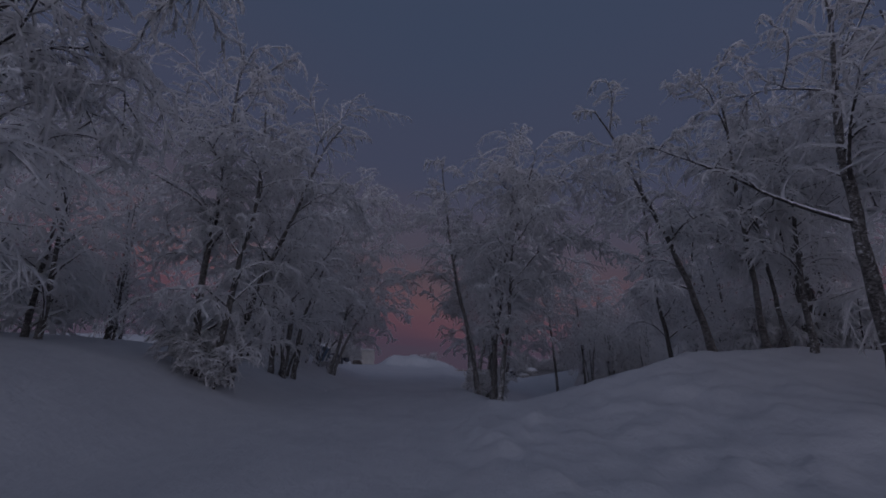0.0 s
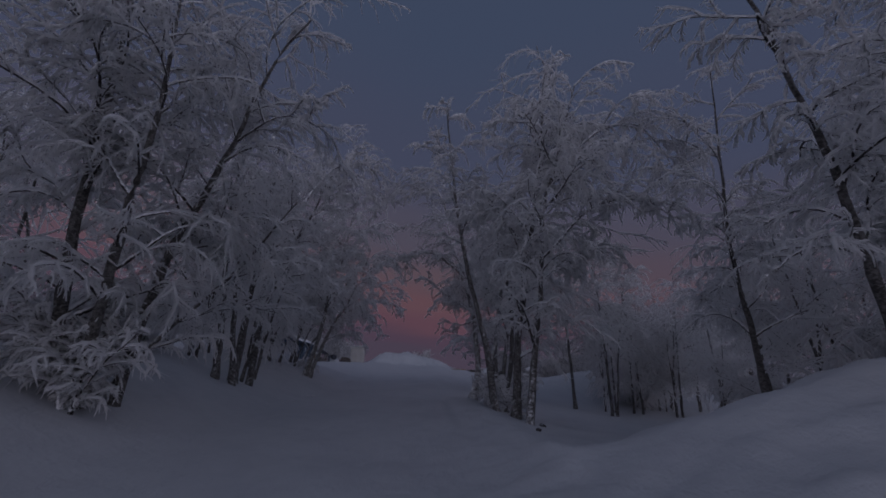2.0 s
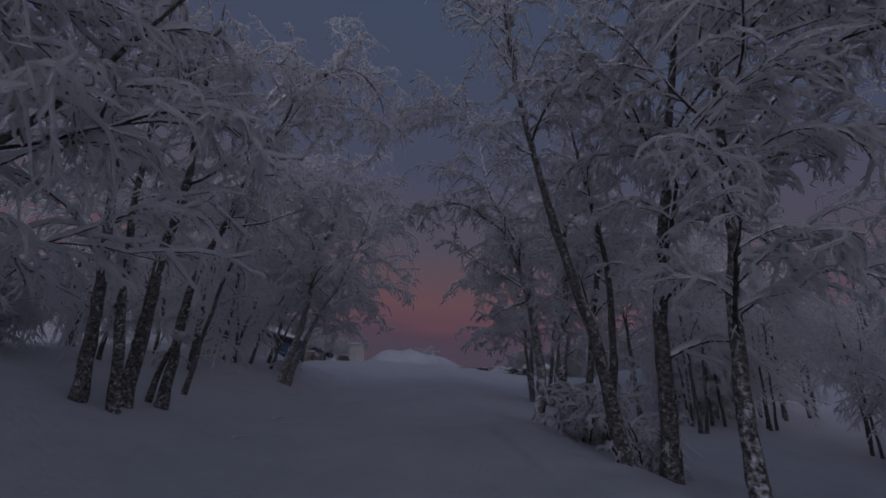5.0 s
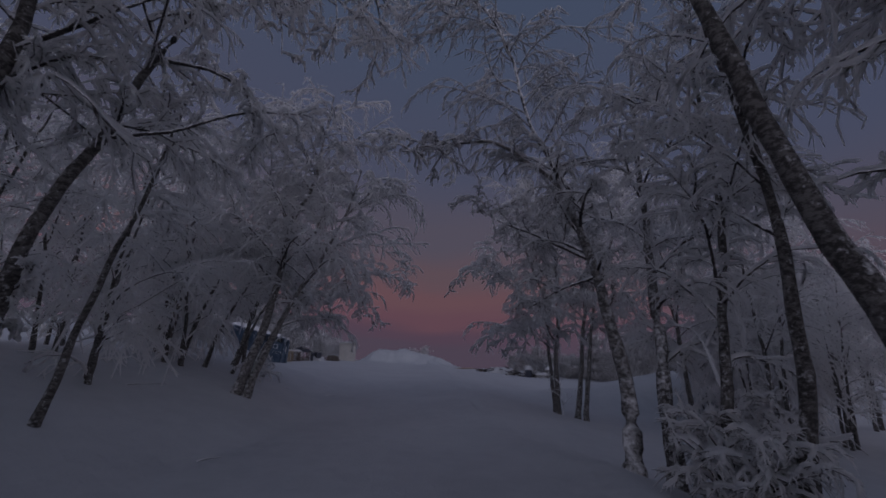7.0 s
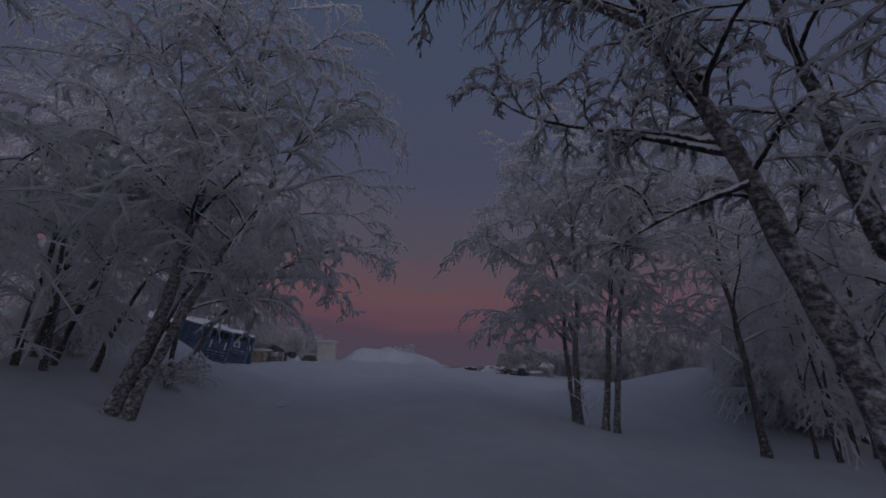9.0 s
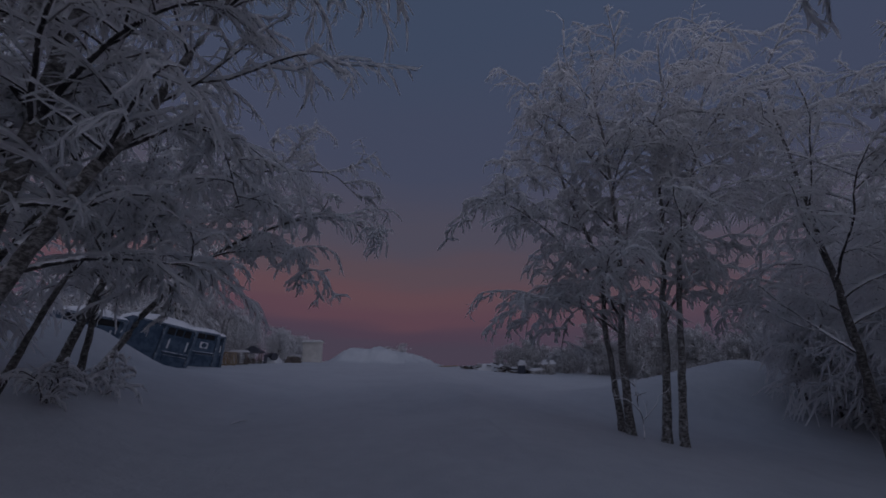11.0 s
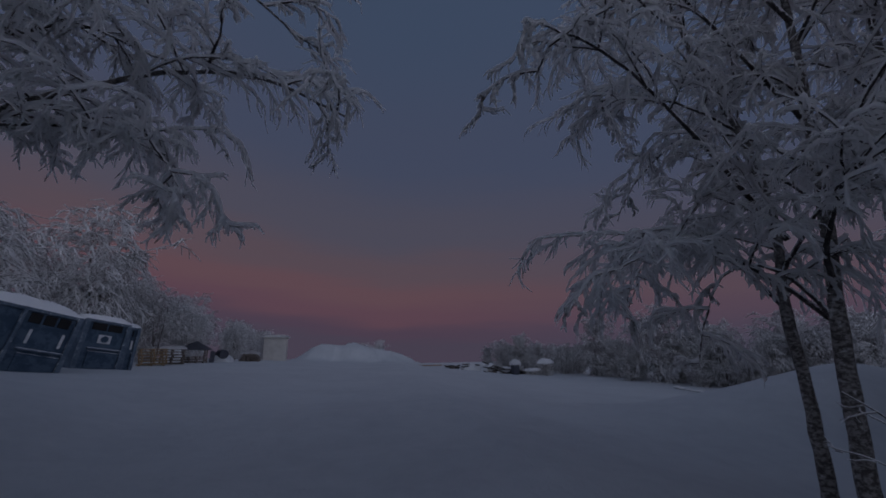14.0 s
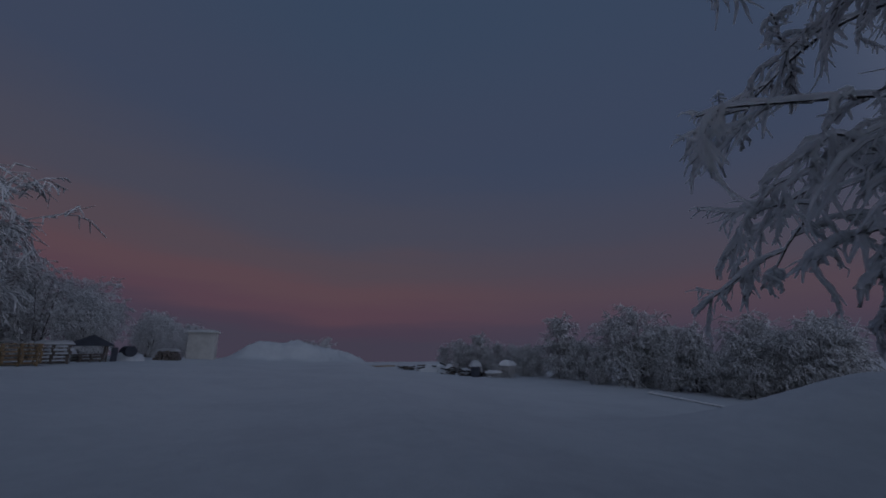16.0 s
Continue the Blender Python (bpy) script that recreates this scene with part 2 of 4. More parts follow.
def part(name, me, parent, label=""):
    ob = new(name, me)
    ob.parent = parent
    if label:
        tagged(ob, label)
    return ob


def ground(x, y):
    """Height of the snow."""
    x, y = np.asarray(x, float), np.asarray(y, float)
    base = np.interp(y, [-30, 0, 8, 12, 16, 20, 27, 40, 70, 85, 200, 3500], [0.1, 0.05, 0.25, 0.28, 0.12, -0.02, -0.03, 0.1, -0.1, -0.7, -6.5, -140])
    edge = np.interp(y, [-10, 10, 14, 18, 21.5, 27, 32, 45, 3000], [-3.3, -3.9, -4.2, -4.5, -4.1, -5.2, -5.0, -3.0, -3.0])
    rate = np.interp(y, [-10, 12, 22, 27, 33, 42, 60, 90, 3000], [0.42, 0.45, 0.45, 0.40, 0.165, 0.06, 0.06, 0.0, 0.0])
    d = np.maximum(edge - x, 0)
    left = rate * (np.sqrt(d * d + 0.25) - 0.5)
    left = 1.75 * np.tanh(left / 1.75)
    fall = np.interp(x, [0.3, 1.2, 2.5, 4.2, 7.0, 10, 20, 60], [0, -0.18, -0.38, -0.72, -0.95, -1.25, -1.6, -3.5])
    fall = fall * np.interp(y, [-10, 9, 14, 20, 30, 50, 80, 130], [0.25, 0.3, 0.75, 1, 1, 0.85, 0.8, 0.3])
    rise = np.interp(x, [0.3, 1.3, 2.8, 3.3, 4.7, 5.4, 7.7, 10, 14, 20], [0, 0.32, 0.78, 0.95, 1.42, 1.57, 1.78, 1.75, 1.4, 0.5])
    d = y - 7.9 - 0.12 * (x - 3)
    bank = rise * np.where(d < 0, np.clip(1 + d / 6.5, 0, 1) ** 1.25, np.exp(-(np.maximum(d, 0) / np.interp(x, [1, 4, 8], [1.2, 1.5, 3.2])) ** 2))
    lip = 0.16 * np.exp(-((x - 0.7) / 0.6) ** 2) * np.interp(y, [2, 6, 17, 20], [0, 1, 1, 0])
    drift = 2.0 * np.exp(-((np.minimum(x, 12.6) - 12.6) / 6.0) ** 2 - ((y - 33.0) / 2.6) ** 2) * np.interp(x, [12, 18, 26], [1, 0.6, 0])
    mound = np.interp(x, [-10.6, -9.6, -8.6, -7.4, -4.2, -2.6, -0.6, 1.4, 3.4], [0, 0.55, 1.35, 1.72, 1.78, 1.4, 1.1, 0.6, 0]) * np.exp(-((y - 72.0) / 4.5) ** 6)
    ridge = np.exp(-((y - 31.0) / 2.2) ** 2) * np.interp(x, [-20, -14, -10.9, -10.2, -9.4, -7.6, -5.8], [1.2, 1.4, 1.05, 0.70, 0.27, 0.14, 0])
    return base + left + fall + bank + lip + drift + mound + ridge


def ground_z(x, y):
    return float(ground(x, y))


# ---- snow ground: one sheet to the horizon ----


def steps(lo, a, b, hi, fine, grow=1.16):
    mid = np.arange(a, b, fine)
    def run(edge, end):
        out, at, st = [], edge, fine
        while abs(at) < abs(end):
            st *= grow
            at += st * (1 if end > edge else -1)
            out.append(at)
        return out
    return np.array(run(a, lo)[::-1] + list(mid) + run(mid[-1], hi))


gx, gy = steps(-3000, -9.0, 10.0, 3000, 0.11), steps(-3000, -2.0, 36.0, 3500, 0.11)
gy = np.concatenate([gy[gy < 36], np.arange(36, 84, 0.3), gy[gy > 84.4]])
GX, GY = np.meshgrid(gx, gy)
GZ = ground(GX, GY)


def value_noise(x, y, cell, seed):
    r = np.random.default_rng(seed)
    tab = r.random((257, 257))
    fx, fy = x / cell, y / cell
    ix, iy = np.floor(fx).astype(int), np.floor(fy).astype(int)
    u, v = fx - ix, fy - iy
    u, v = u * u * (3 - 2 * u), v * v * (3 - 2 * v)
    ix, iy = ix % 256, iy % 256
    return (tab[iy, ix] * (1 - u) + tab[iy, ix + 1] * u) * (1 - v) + (tab[iy + 1, ix] * (1 - u) + tab[iy + 1, ix + 1] * u) * v - 0.5


near = np.exp(-np.maximum(np.hypot(GX, (GY - 15) * 0.6) - 20, 0) / 20)
lumpy = np.exp(-((GX - 4) / 4.0) ** 2 - ((GY - 5) / 4.5) ** 2) + 0.5 * np.exp(-((GX - 0.9) / 0.7) ** 2) * (GY < 20)
GZ = GZ + near * (0.10 * value_noise(GX, GY, 2.3, 1) + 0.045 * value_noise(GX, GY, 0.8, 2) + 0.014 * value_noise(GX, GY, 0.3, 3))
GZ = GZ + lumpy * (0.13 * value_noise(GX, GY, 1.0, 4) + 0.24 * np.maximum(value_noise(GX, GY, 0.42, 5), 0.05) + 0.10 * value_noise(GX, GY, 0.22, 8))
GZ = GZ + (0.35 * value_noise(GX, GY, 2.6, 6) + 0.55 * value_noise(GX, GY, 1.1, 9) + 0.4 * value_noise(GX, GY, 0.55, 10)) * np.exp(-((GX + 3) / 7) ** 2 - ((GY - 72) / 6) ** 2)
# footprints and small hollows in the snow
for dx, dy, size, deep in ((-2.48, 10.76, 0.11, 0.06), (-2.2, 10.9, 0.07, 0.03), (-5.2, 10.9, 0.12, 0.05), (-4.0, 18.9, 0.10, 0.05), (-4.35, 18.2, 0.10, 0.05), (-4.5, 17.75, 0.08, 0.03), (-4.9, 17.4, 0.11, 0.05), (-5.3, 16.9, 0.1, 0.05),
                           (-4.98, 26.67, 0.12, 0.06), (-5.4, 26.2, 0.12, 0.05), (-5.7, 25.6, 0.12, 0.05), (-5.1, 27.9, 0.14, 0.05), (3.6, 4.4, 0.16, 0.09), (3.9, 4.3, 0.09, 0.05), (2.6, 12.2, 0.16, 0.10), (2.9, 12.0, 0.10, 0.07)):
    d2 = ((GX - dx) ** 2 + (GY - dy) ** 2) / size ** 2
    GZ = GZ - deep * np.exp(-d2) + 0.35 * deep * np.exp(-((np.sqrt(d2) - 1.6) ** 2) * 3)
# loose clods at the foot of the bank
for dx, dy, size in ((0.19, 6.19, 0.1), (0.31, 5.73, 0.13), (0.37, 5.35, 0.1), (0.53, 5.36, 0.16), (0.58, 4.88, 0.12), (0.34, 6.74, 0.09), (0.9, 5.46, 0.1), (1.29, 6.22, 0.12)):
    GZ = GZ + 0.8 * size * np.exp(-((((GX - dx) ** 2 + (GY - dy) ** 2) / size ** 2) ** 2))
nx, ny = len(gx), len(gy)
k = (np.arange(ny - 1)[:, None] * nx + np.arange(nx - 1)[None]).ravel()
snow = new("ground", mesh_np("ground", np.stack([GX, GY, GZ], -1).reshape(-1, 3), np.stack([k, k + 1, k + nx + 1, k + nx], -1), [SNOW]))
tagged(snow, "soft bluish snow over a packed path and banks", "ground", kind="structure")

# ---- trees ----


def clear_of_path(lines, gap):
    """Which lines stay out of the walked path up to 4.5 m."""
    return ~np.any((np.abs(lines[..., 0] + 1.65) < gap) & (lines[..., 2] < 4.5), axis=1)


def grow_tree(stems, seed, density=4.6, blen=1.6, droop=0.17, per2=8, per3=11, twig=0.0122, name="birch_tree", label="", group="frosted birches", snowy=1.0, l3=0.31, split=True, k3=3, kind_of="tree", twigs=None, clear=0.35, limbs=0.85, reach=1.0, bark=None, gap=0.0):
    """gap: half the width that low branches leave free over the path. limbs: heavy arching side limbs on each metre of a trunk. stems: (points, foot radius, top radius, share of its length left bare, branch length factor). The first point stands on the snow."""
    r = np.random.default_rng(seed)
    origin = np.array(stems[0][0][0], float)
    root = new(name)
    root.empty_display_size = 0.3
    root.location = origin
    tagged(root, label or "birch with dark stems, loaded with rime and snow", kind_of, group)
    b_start, b_way, b_len, b_rad = [], [], [], []
    stems = list(stems)
    for pts, r0, r1, bare, fac in stems[:]:
        if r0 < 0.05 or not limbs:
            continue
        line, total = curve_through(pts, 0.22)
        cnt = max(2, int(total * (1 - bare) * limbs))
        u = bare + (0.86 - bare) * (np.arange(cnt) + r.random(cnt)) / cnt
        i = (u * (len(line) - 2)).astype(int)
        tan = unit(line[i + 1] - line[i])
        az = np.arange(cnt) * 2.4 + r.uniform(0, 6.28)
        way = np.stack([np.cos(az), np.sin(az), np.zeros(cnt)], 1) * 0.75 + tan * 0.45 + np.array([0, 0, 1.0]) * r.uniform(0.0, 0.55, (cnt, 1))
        ln = blen * fac * reach * r.uniform(0.75, 1.35, cnt) * np.interp(u, [0, 0.5, 1], [1.0, 1.15, 0.6])
        arms = sprout(r, line[i], way, ln, 7, 0.115, 0.10)
        rr = np.clip((r0 + (r1 - r0) * u) * 0.52, 0.02, 0.049)
        free = clear_of_path(arms, gap)
        arms, rr = arms[free], rr[free]
        low = ground(arms[..., 0], arms[..., 1]) + clear
        arms[..., 2] = np.maximum(arms[..., 2], np.minimum(low, arms[:, :1, 2]))
        stems += [([tuple(q) for q in a], rad, 0.009, 0.16, 0.62 * fac) for a, rad in zip(arms, rr)]
    for pts, r0, r1, bare, fac in stems:
        line, total = curve_through(pts, 0.22)
        line = line - origin
        kk = len(line)
        wob = r.normal(0, 1, (kk, 3))
        wob = (wob + np.roll(wob, 1, 0) + np.roll(wob, -1, 0)) / 3 * 0.022
        wob[0] = 0
        line = line + wob
        rad = r0 + (r1 - r0) * np.linspace(0, 1, kk) ** 0.85
        if r0 > 0.05:
            rad[:4] *= np.array([1.35, 1.18, 1.08, 1.03])
        rad = rad * r.uniform(0.93, 1.08, kk)
        thick = r0 > 0.05
        part("trunk" if thick else "limb", mesh_np("trunk", *tubes(line[None], rad[None], 10 if thick else 7), [(bark or BARK) if thick else LIMB]), root)
        cnt = max(3, int(total * (1 - bare) * density * (0.5 if thick and limbs else 1.0)))
        u = bare + (1 - bare) * (np.arange(cnt) + r.random(cnt)) / cnt
        f = u * (kk - 1)
        i = np.minimum(f.astype(int), kk - 2)
        w = (f - i)[:, None]
        pos, tan = line[i] * (1 - w) + line[i + 1] * w, unit(line[i + 1] - line[i])
        az = np.arange(cnt) * 2.4 + r.normal(0, 0.5, cnt)
        out = np.stack([np.cos(az), np.sin(az), np.zeros(cnt)], 1)
        el = r.uniform(0.1, 1.1, cnt)[:, None]
        b_start.append(pos)
        b_way.append(out * (1 - 0.35 * el) + tan * 0.5 + np.array([0, 0, 1.0]) * el * 0.5)
        rel = (u - bare) / max(1e-3, 1 - bare)
        b_len.append(blen * fac * (0.5 + 0.9 * np.sin(np.pi * (0.15 + 0.75 * rel))) * r.uniform(0.55, 1.3, cnt))
        b_rad.append(np.interp(u, np.linspace(0, 1, kk), rad) * 0.3)
    start, way, length = np.concatenate(b_start), np.concatenate(b_way), np.concatenate(b_len)
    brad = np.clip(np.concatenate(b_rad) * 1.35, 0.013, 0.036)
    one = sprout(r, start, way, length, 9, droop * 1.15, 0.13)
    free = clear_of_path(one + origin, gap)
    one, length, brad = one[free], length[free], brad[free]
    floor_z = ground(one[..., 0] + origin[0], one[..., 1] + origin[1]) - origin[2] + clear
    one[..., 2] = np.maximum(one[..., 2], np.minimum(floor_z, one[:, :1, 2]))
    k2 = 5 if split else 4
    two, len2 = children(r, one, length, per2, 0.75, k2, droop * 1.3, 0.29, 0.40, 0.12, -0.22, 0.5)
    three, _ = children(r, two, len2, per3, 0.70, k3, droop * 1.7, 0.44, l3, 0.02, -0.60, 0.7)
    t1 = taper(len(one), 9, brad, 0.007)
    if split:
        for a, b in zip(one, t1):
            part("branch", mesh_np("branch", *tubes(a[None], b[None], 5), [LIMB]), root)
    else:
        tagged(part("branchwork", mesh_np("branchwork", *tubes(one[:, ::2], t1[:, ::2], 3), [LIMB]), root), kind="stuff")
    lumps = one.copy()
    lumps[:, :, 2] += t1 * 0.8 + 0.012 * snowy
    lr = t1 * 0.75 + 0.0125 * snowy * r.uniform(0.2, 1.9, (len(one), 9))
    lr[:, -1] *= 0.3
    l2 = two.copy()
    l2[:, :, 2] += 0.016
    lr2 = taper(len(two), k2, 0.021 * snowy, 0.0155 * snowy) * r.uniform(0.4, 1.6, (len(two), k2))
    lr2[:, -1] *= 0.7
    load = joined([tubes(lumps, lr, 4), tubes(l2, lr2, 4)]) if split else tubes(lumps[:, ::2], lr[:, ::2] * 1.3, 3)
    if snowy > 0.1:
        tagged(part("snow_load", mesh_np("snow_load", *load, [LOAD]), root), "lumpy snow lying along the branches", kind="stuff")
    r3 = taper(len(three), k3, twig, twig * 0.8) * r.uniform(0.6, 1.4, (len(three), 1)) * r.uniform(0.8, 1.25, (len(three), k3))
    r3[:, -1] *= 0.6
    sub = tubes(two - np.array([0, 0, 0.014]), taper(len(two), k2, 0.013 if split else 0.024, 0.006 if split else 0.017), 3)
    if split:
        tagged(part("twigwork", mesh_np("twigwork", *sub, [SHOOT]), root), "thin dark side shoots", kind="stuff")
    tagged(part("crown", mesh_np("crown", *joined([tubes(three, r3, 3)] if split else [sub, tubes(three, r3, 3)]), [twigs or TWIG]), root), "rime-covered hanging twigs", kind="stuff")
    return root


def stand(pts, sink=0.15):
    """Sets the first point of a stem into the snow."""
    (x, y, _), rest = pts[0], pts[1:]
    return [(x, y, ground_z(x, y) - sink), *rest]


def upright(x, y, h, lean=(0, 0), r0=0.07, bare=0.25, fac=1.0):
    z = ground_z(x, y)
    return ([(x, y, z - 0.15), (x + lean[0] * 0.3, y + lean[1] * 0.3, z + h * 0.4), (x + lean[0] * 0.7, y + lean[1] * 0.7, z + h * 0.75), (x + lean[0], y + lean[1], z + h)], r0, 0.012, bare, fac)

# the birches along the path's left side
grow_tree([
    (stand([(-5.85, 9.4, 0.8), (-6.0, 9.2, 2.8), (-5.73, 8.9, 4.7), (-5.64, 8.7, 7.0), (-5.5, 8.5, 9.3)]), 0.11, 0.015, 0.14, 1),
    (stand([(-5.3, 9.75, 1.1), (-5.05, 9.8, 2.4), (-4.84, 9.8, 3.3), (-4.2, 9.75, 5.0), (-3.5, 9.6, 6.9), (-2.95, 9.5, 7.7)]), 0.1, 0.015, 0.3, 1),
    (stand([(-5.4, 9.2, 0.8), (-5.19, 9.0, 1.95), (-5.0, 8.8, 3.4), (-4.6, 8.5, 4.8), (-4.7, 8.45, 7.4)]), 0.09, 0.015, 0.2, 1),
    (stand([(-5.6, 9.9, 0.8), (-5.2, 10.4, 1.7), (-4.4, 11.0, 3.0), (-3.4, 11.2, 4.6)]), 0.06, 0.012, 0.18, 0.9),
], 11, density=5.7, blen=1.6, label="large bushy birch with crossing stems, thick with rime")
grow_tree([
    (stand([(-6.12, 14.25, 0.7), (-6.13, 14.25, 1.96), (-6.25, 14.25, 3.3), (-6.4, 14.25, 5.06), (-6.3, 14.2, 7.4)]), 0.1, 0.015, 0.40, 0.9),
    (stand([(-5.68, 14.4, 0.8), (-5.82, 14.4, 1.6), (-5.95, 14.4, 2.93), (-6.05, 14.4, 4.9), (-5.9, 14.4, 7.4)]), 0.085, 0.015, 0.40, 0.9),
    (stand([(-5.9, 14.8, 0.77), (-5.82, 14.9, 2.2), (-5.8, 14.9, 3.0), (-5.72, 15.0, 3.9), (-5.66, 15.0, 5.1), (-5.75, 15.1, 6.6), (-5.6, 15.1, 8.4)]), 0.12, 0.015, 0.40, 0.9),
], 12, density=4.2, blen=1.6, label="clump of dark straight birch stems under rimed crowns")
grow_tree([
    (stand([(-5.75, 15.45, 0.8), (-5.68, 15.55, 1.7), (-5.63, 15.65, 2.8), (-5.3, 15.8, 4.0), (-5.05, 15.9, 4.95), (-4.6, 15.9, 5.9), (-4.1, 15.9, 7.4)]), 0.095, 0.015, 0.42, 0.9),
    (stand([(-6.0, 15.5, 0.9), (-5.85, 15.5, 1.3), (-5.7, 15.58, 1.75), (-5.66, 15.62, 2.1)]), 0.055, 0.03, 0.9, 0.2),
    (stand([(-6.15, 16.75, 0.8), (-6.05, 16.9, 1.6), (-5.9, 17.0, 2.55), (-5.6, 17.2, 4.4), (-5.3, 17.2, 6.2)]), 0.055, 0.012, 0.42, 0.8),
    ([(-5.1, 15.85, 5.0), (-4.6, 16.4, 5.2), (-4.1, 16.7, 4.95), (-3.8, 16.9, 4.4)], 0.035, 0.009, 0.35, 0.5),
    ([(-4.2, 15.9, 7.2), (-3.5, 16.9, 8.4), (-3.0, 17.8, 8.6), (-2.7, 18.3, 8.0), (-2.75, 18.2, 7.0)], 0.045, 0.01, 0.2, 0.75),
    ([(-4.9, 15.9, 6.4), (-4.4, 16.8, 8.0), (-3.9, 17.5, 8.5), (-3.5, 17.8, 8.0), (-3.4, 17.8, 7.0)], 0.045, 0.01, 0.2, 0.75),
    ([(-5.3, 16.2, 6.6), (-5.1, 17.0, 8.0), (-4.8, 17.5, 8.3), (-4.5, 17.8, 7.6), (-4.4, 17.9, 6.8)], 0.04, 0.01, 0.2, 0.7),
    ([(-5.3, 15.75, 3.8), (-4.6, 15.8, 3.92), (-4.2, 15.8, 4.1), (-3.74, 15.83, 4.25)], 0.026, 0.014, 0.93, 0.25),
], 13, density=4.4, blen=1.5, label="clump of thin leaning birch stems, heavily rimed")
grow_tree([
    (stand([(-6.0, 21.55, 0.68), (-5.65, 21.7, 1.75), (-5.42, 21.7, 2.85), (-5.3, 21.7, 4.0), (-5.18, 21.7, 4.85), (-4.74, 21.7, 5.85), (-4.6, 21.7, 7.0), (-4.4, 21.7, 8.6)]), 0.12, 0.015, 0.24, 1),
    (stand([(-5.8, 21.6, 0.66), (-5.31, 21.8, 2.0), (-5.0, 21.8, 2.71), (-4.51, 21.8, 3.58), (-4.06, 21.8, 4.53), (-3.72, 21.8, 5.3), (-3.5, 21.8, 6.4)]), 0.1, 0.015, 0.30, 0.9),
    ([(-5.3, 21.7, 3.6), (-6.2, 21.3, 4.6), (-6.9, 21.0, 4.7), (-7.4, 20.8, 4.2), (-7.6, 20.7, 3.5)], 0.045, 0.01, 0.2, 0.7),
    ([(-5.2, 21.7, 4.6), (-5.6, 21.6, 5.5), (-6.1, 21.6, 6.48), (-6.5, 21.6, 6.7), (-6.9, 21.6, 6.4)], 0.05, 0.012, 0.2, 0.8),
    ([(-5.25, 21.75, 2.3), (-5.1, 22.4, 3.0), (-4.95, 22.9, 3.05), (-4.8, 23.2, 2.6), (-4.75, 23.3, 2.1)], 0.035, 0.009, 0.2, 0.38),
    ([(-4.7, 21.8, 3.3), (-4.2, 22.2, 3.9), (-3.9, 22.5, 3.7), (-3.75, 22.7, 3.1)], 0.035, 0.009, 0.2, 0.4),
], 14, density=5.9, blen=1.75, bark=PALEBARK, label="twin-stemmed birch that leans over the path, rimed")
grow_tree([
    (stand([(-7.74, 26.5, 1.0), (-7.5, 27.2, 1.85), (-6.75, 27.3, 2.88), (-5.6, 27.4, 3.9), (-4.6, 27.4, 4.35), (-3.72, 27.4, 4.55), (-2.9, 27.35, 4.4), (-2.13, 27.3, 4.0)]), 0.08, 0.012, 0.45, 0.75),
    (stand([(-8.38, 26.5, 1.0), (-8.14, 26.7, 2.0), (-7.84, 26.9, 3.5), (-7.3, 27.0, 5.2), (-6.9, 27.0, 7.2)]), 0.09, 0.015, 0.21, 0.9),
    (stand([(-8.2, 27.0, 1.0), (-8.1, 27.2, 3.9), (-7.02, 27.2, 5.1), (-5.27, 27.2, 5.6), (-3.66, 27.3, 5.7), (-2.9, 27.2, 5.1)]), 0.07, 0.012, 0.3, 0.75),
    ([(-7.4, 27.2, 3.4), (-6.2, 27.3, 4.5), (-5.1, 27.3, 4.9), (-4.3, 27.3, 4.6)], 0.045, 0.01, 0.25, 0.6),
    ([(-7.0, 27.3, 3.0), (-5.8, 27.3, 3.6), (-4.7, 27.3, 3.65), (-4.1, 27.3, 3.4), (-3.75, 27.3, 2.9)], 0.035, 0.01, 0.3, 0.6),
], 15, density=6.2, per3=13, twig=0.0122, limbs=0.5, reach=0.7, blen=1.5, label="birch whose long rimed limb hangs over the path")
# the birches along the path's right side
grow_tree([
    (stand([(1.15, 13.5, 0.1), (0.95, 13.7, 1.6), (0.7, 13.9, 2.8), (0.45, 13.95, 3.8), (0.06, 14.2, 6.6), (-0.2, 13.9, 9.0)]), 0.1, 0.015, 0.36, 0.7),
    (stand([(1.59, 13.4, 0.0), (1.68, 13.4, 1.8), (2.01, 13.4, 3.8), (2.4, 13.1, 7.0), (2.53, 12.8, 9.3)]), 0.11, 0.015, 0.13, 1.1),
    (stand([(1.58, 12.0, -0.1), (1.74, 12.3, 1.06), (2.05, 12.4, 3.1), (2.2, 12.4, 5.0), (2.65, 12.4, 6.6), (3.2, 12.3, 8.6)]), 0.085, 0.015, 0.2, 1.15),
    ([(2.4, 12.4, 5.8), (3.6, 12.5, 7.2), (4.8, 12.6, 7.7), (5.5, 12.7, 7.2), (5.9, 12.7, 6.2)], 0.045, 0.01, 0.2, 0.75),
    ([(2.1, 12.4, 3.8), (3.2, 12.0, 4.9), (4.2, 11.6, 5.1), (4.8, 11.3, 4.5)], 0.04, 0.01, 0.25, 0.6),
], 16, density=6.3, blen=1.45, gap=2.3, limbs=0.95, label="dense clump of birch stems, crowns white with rime")
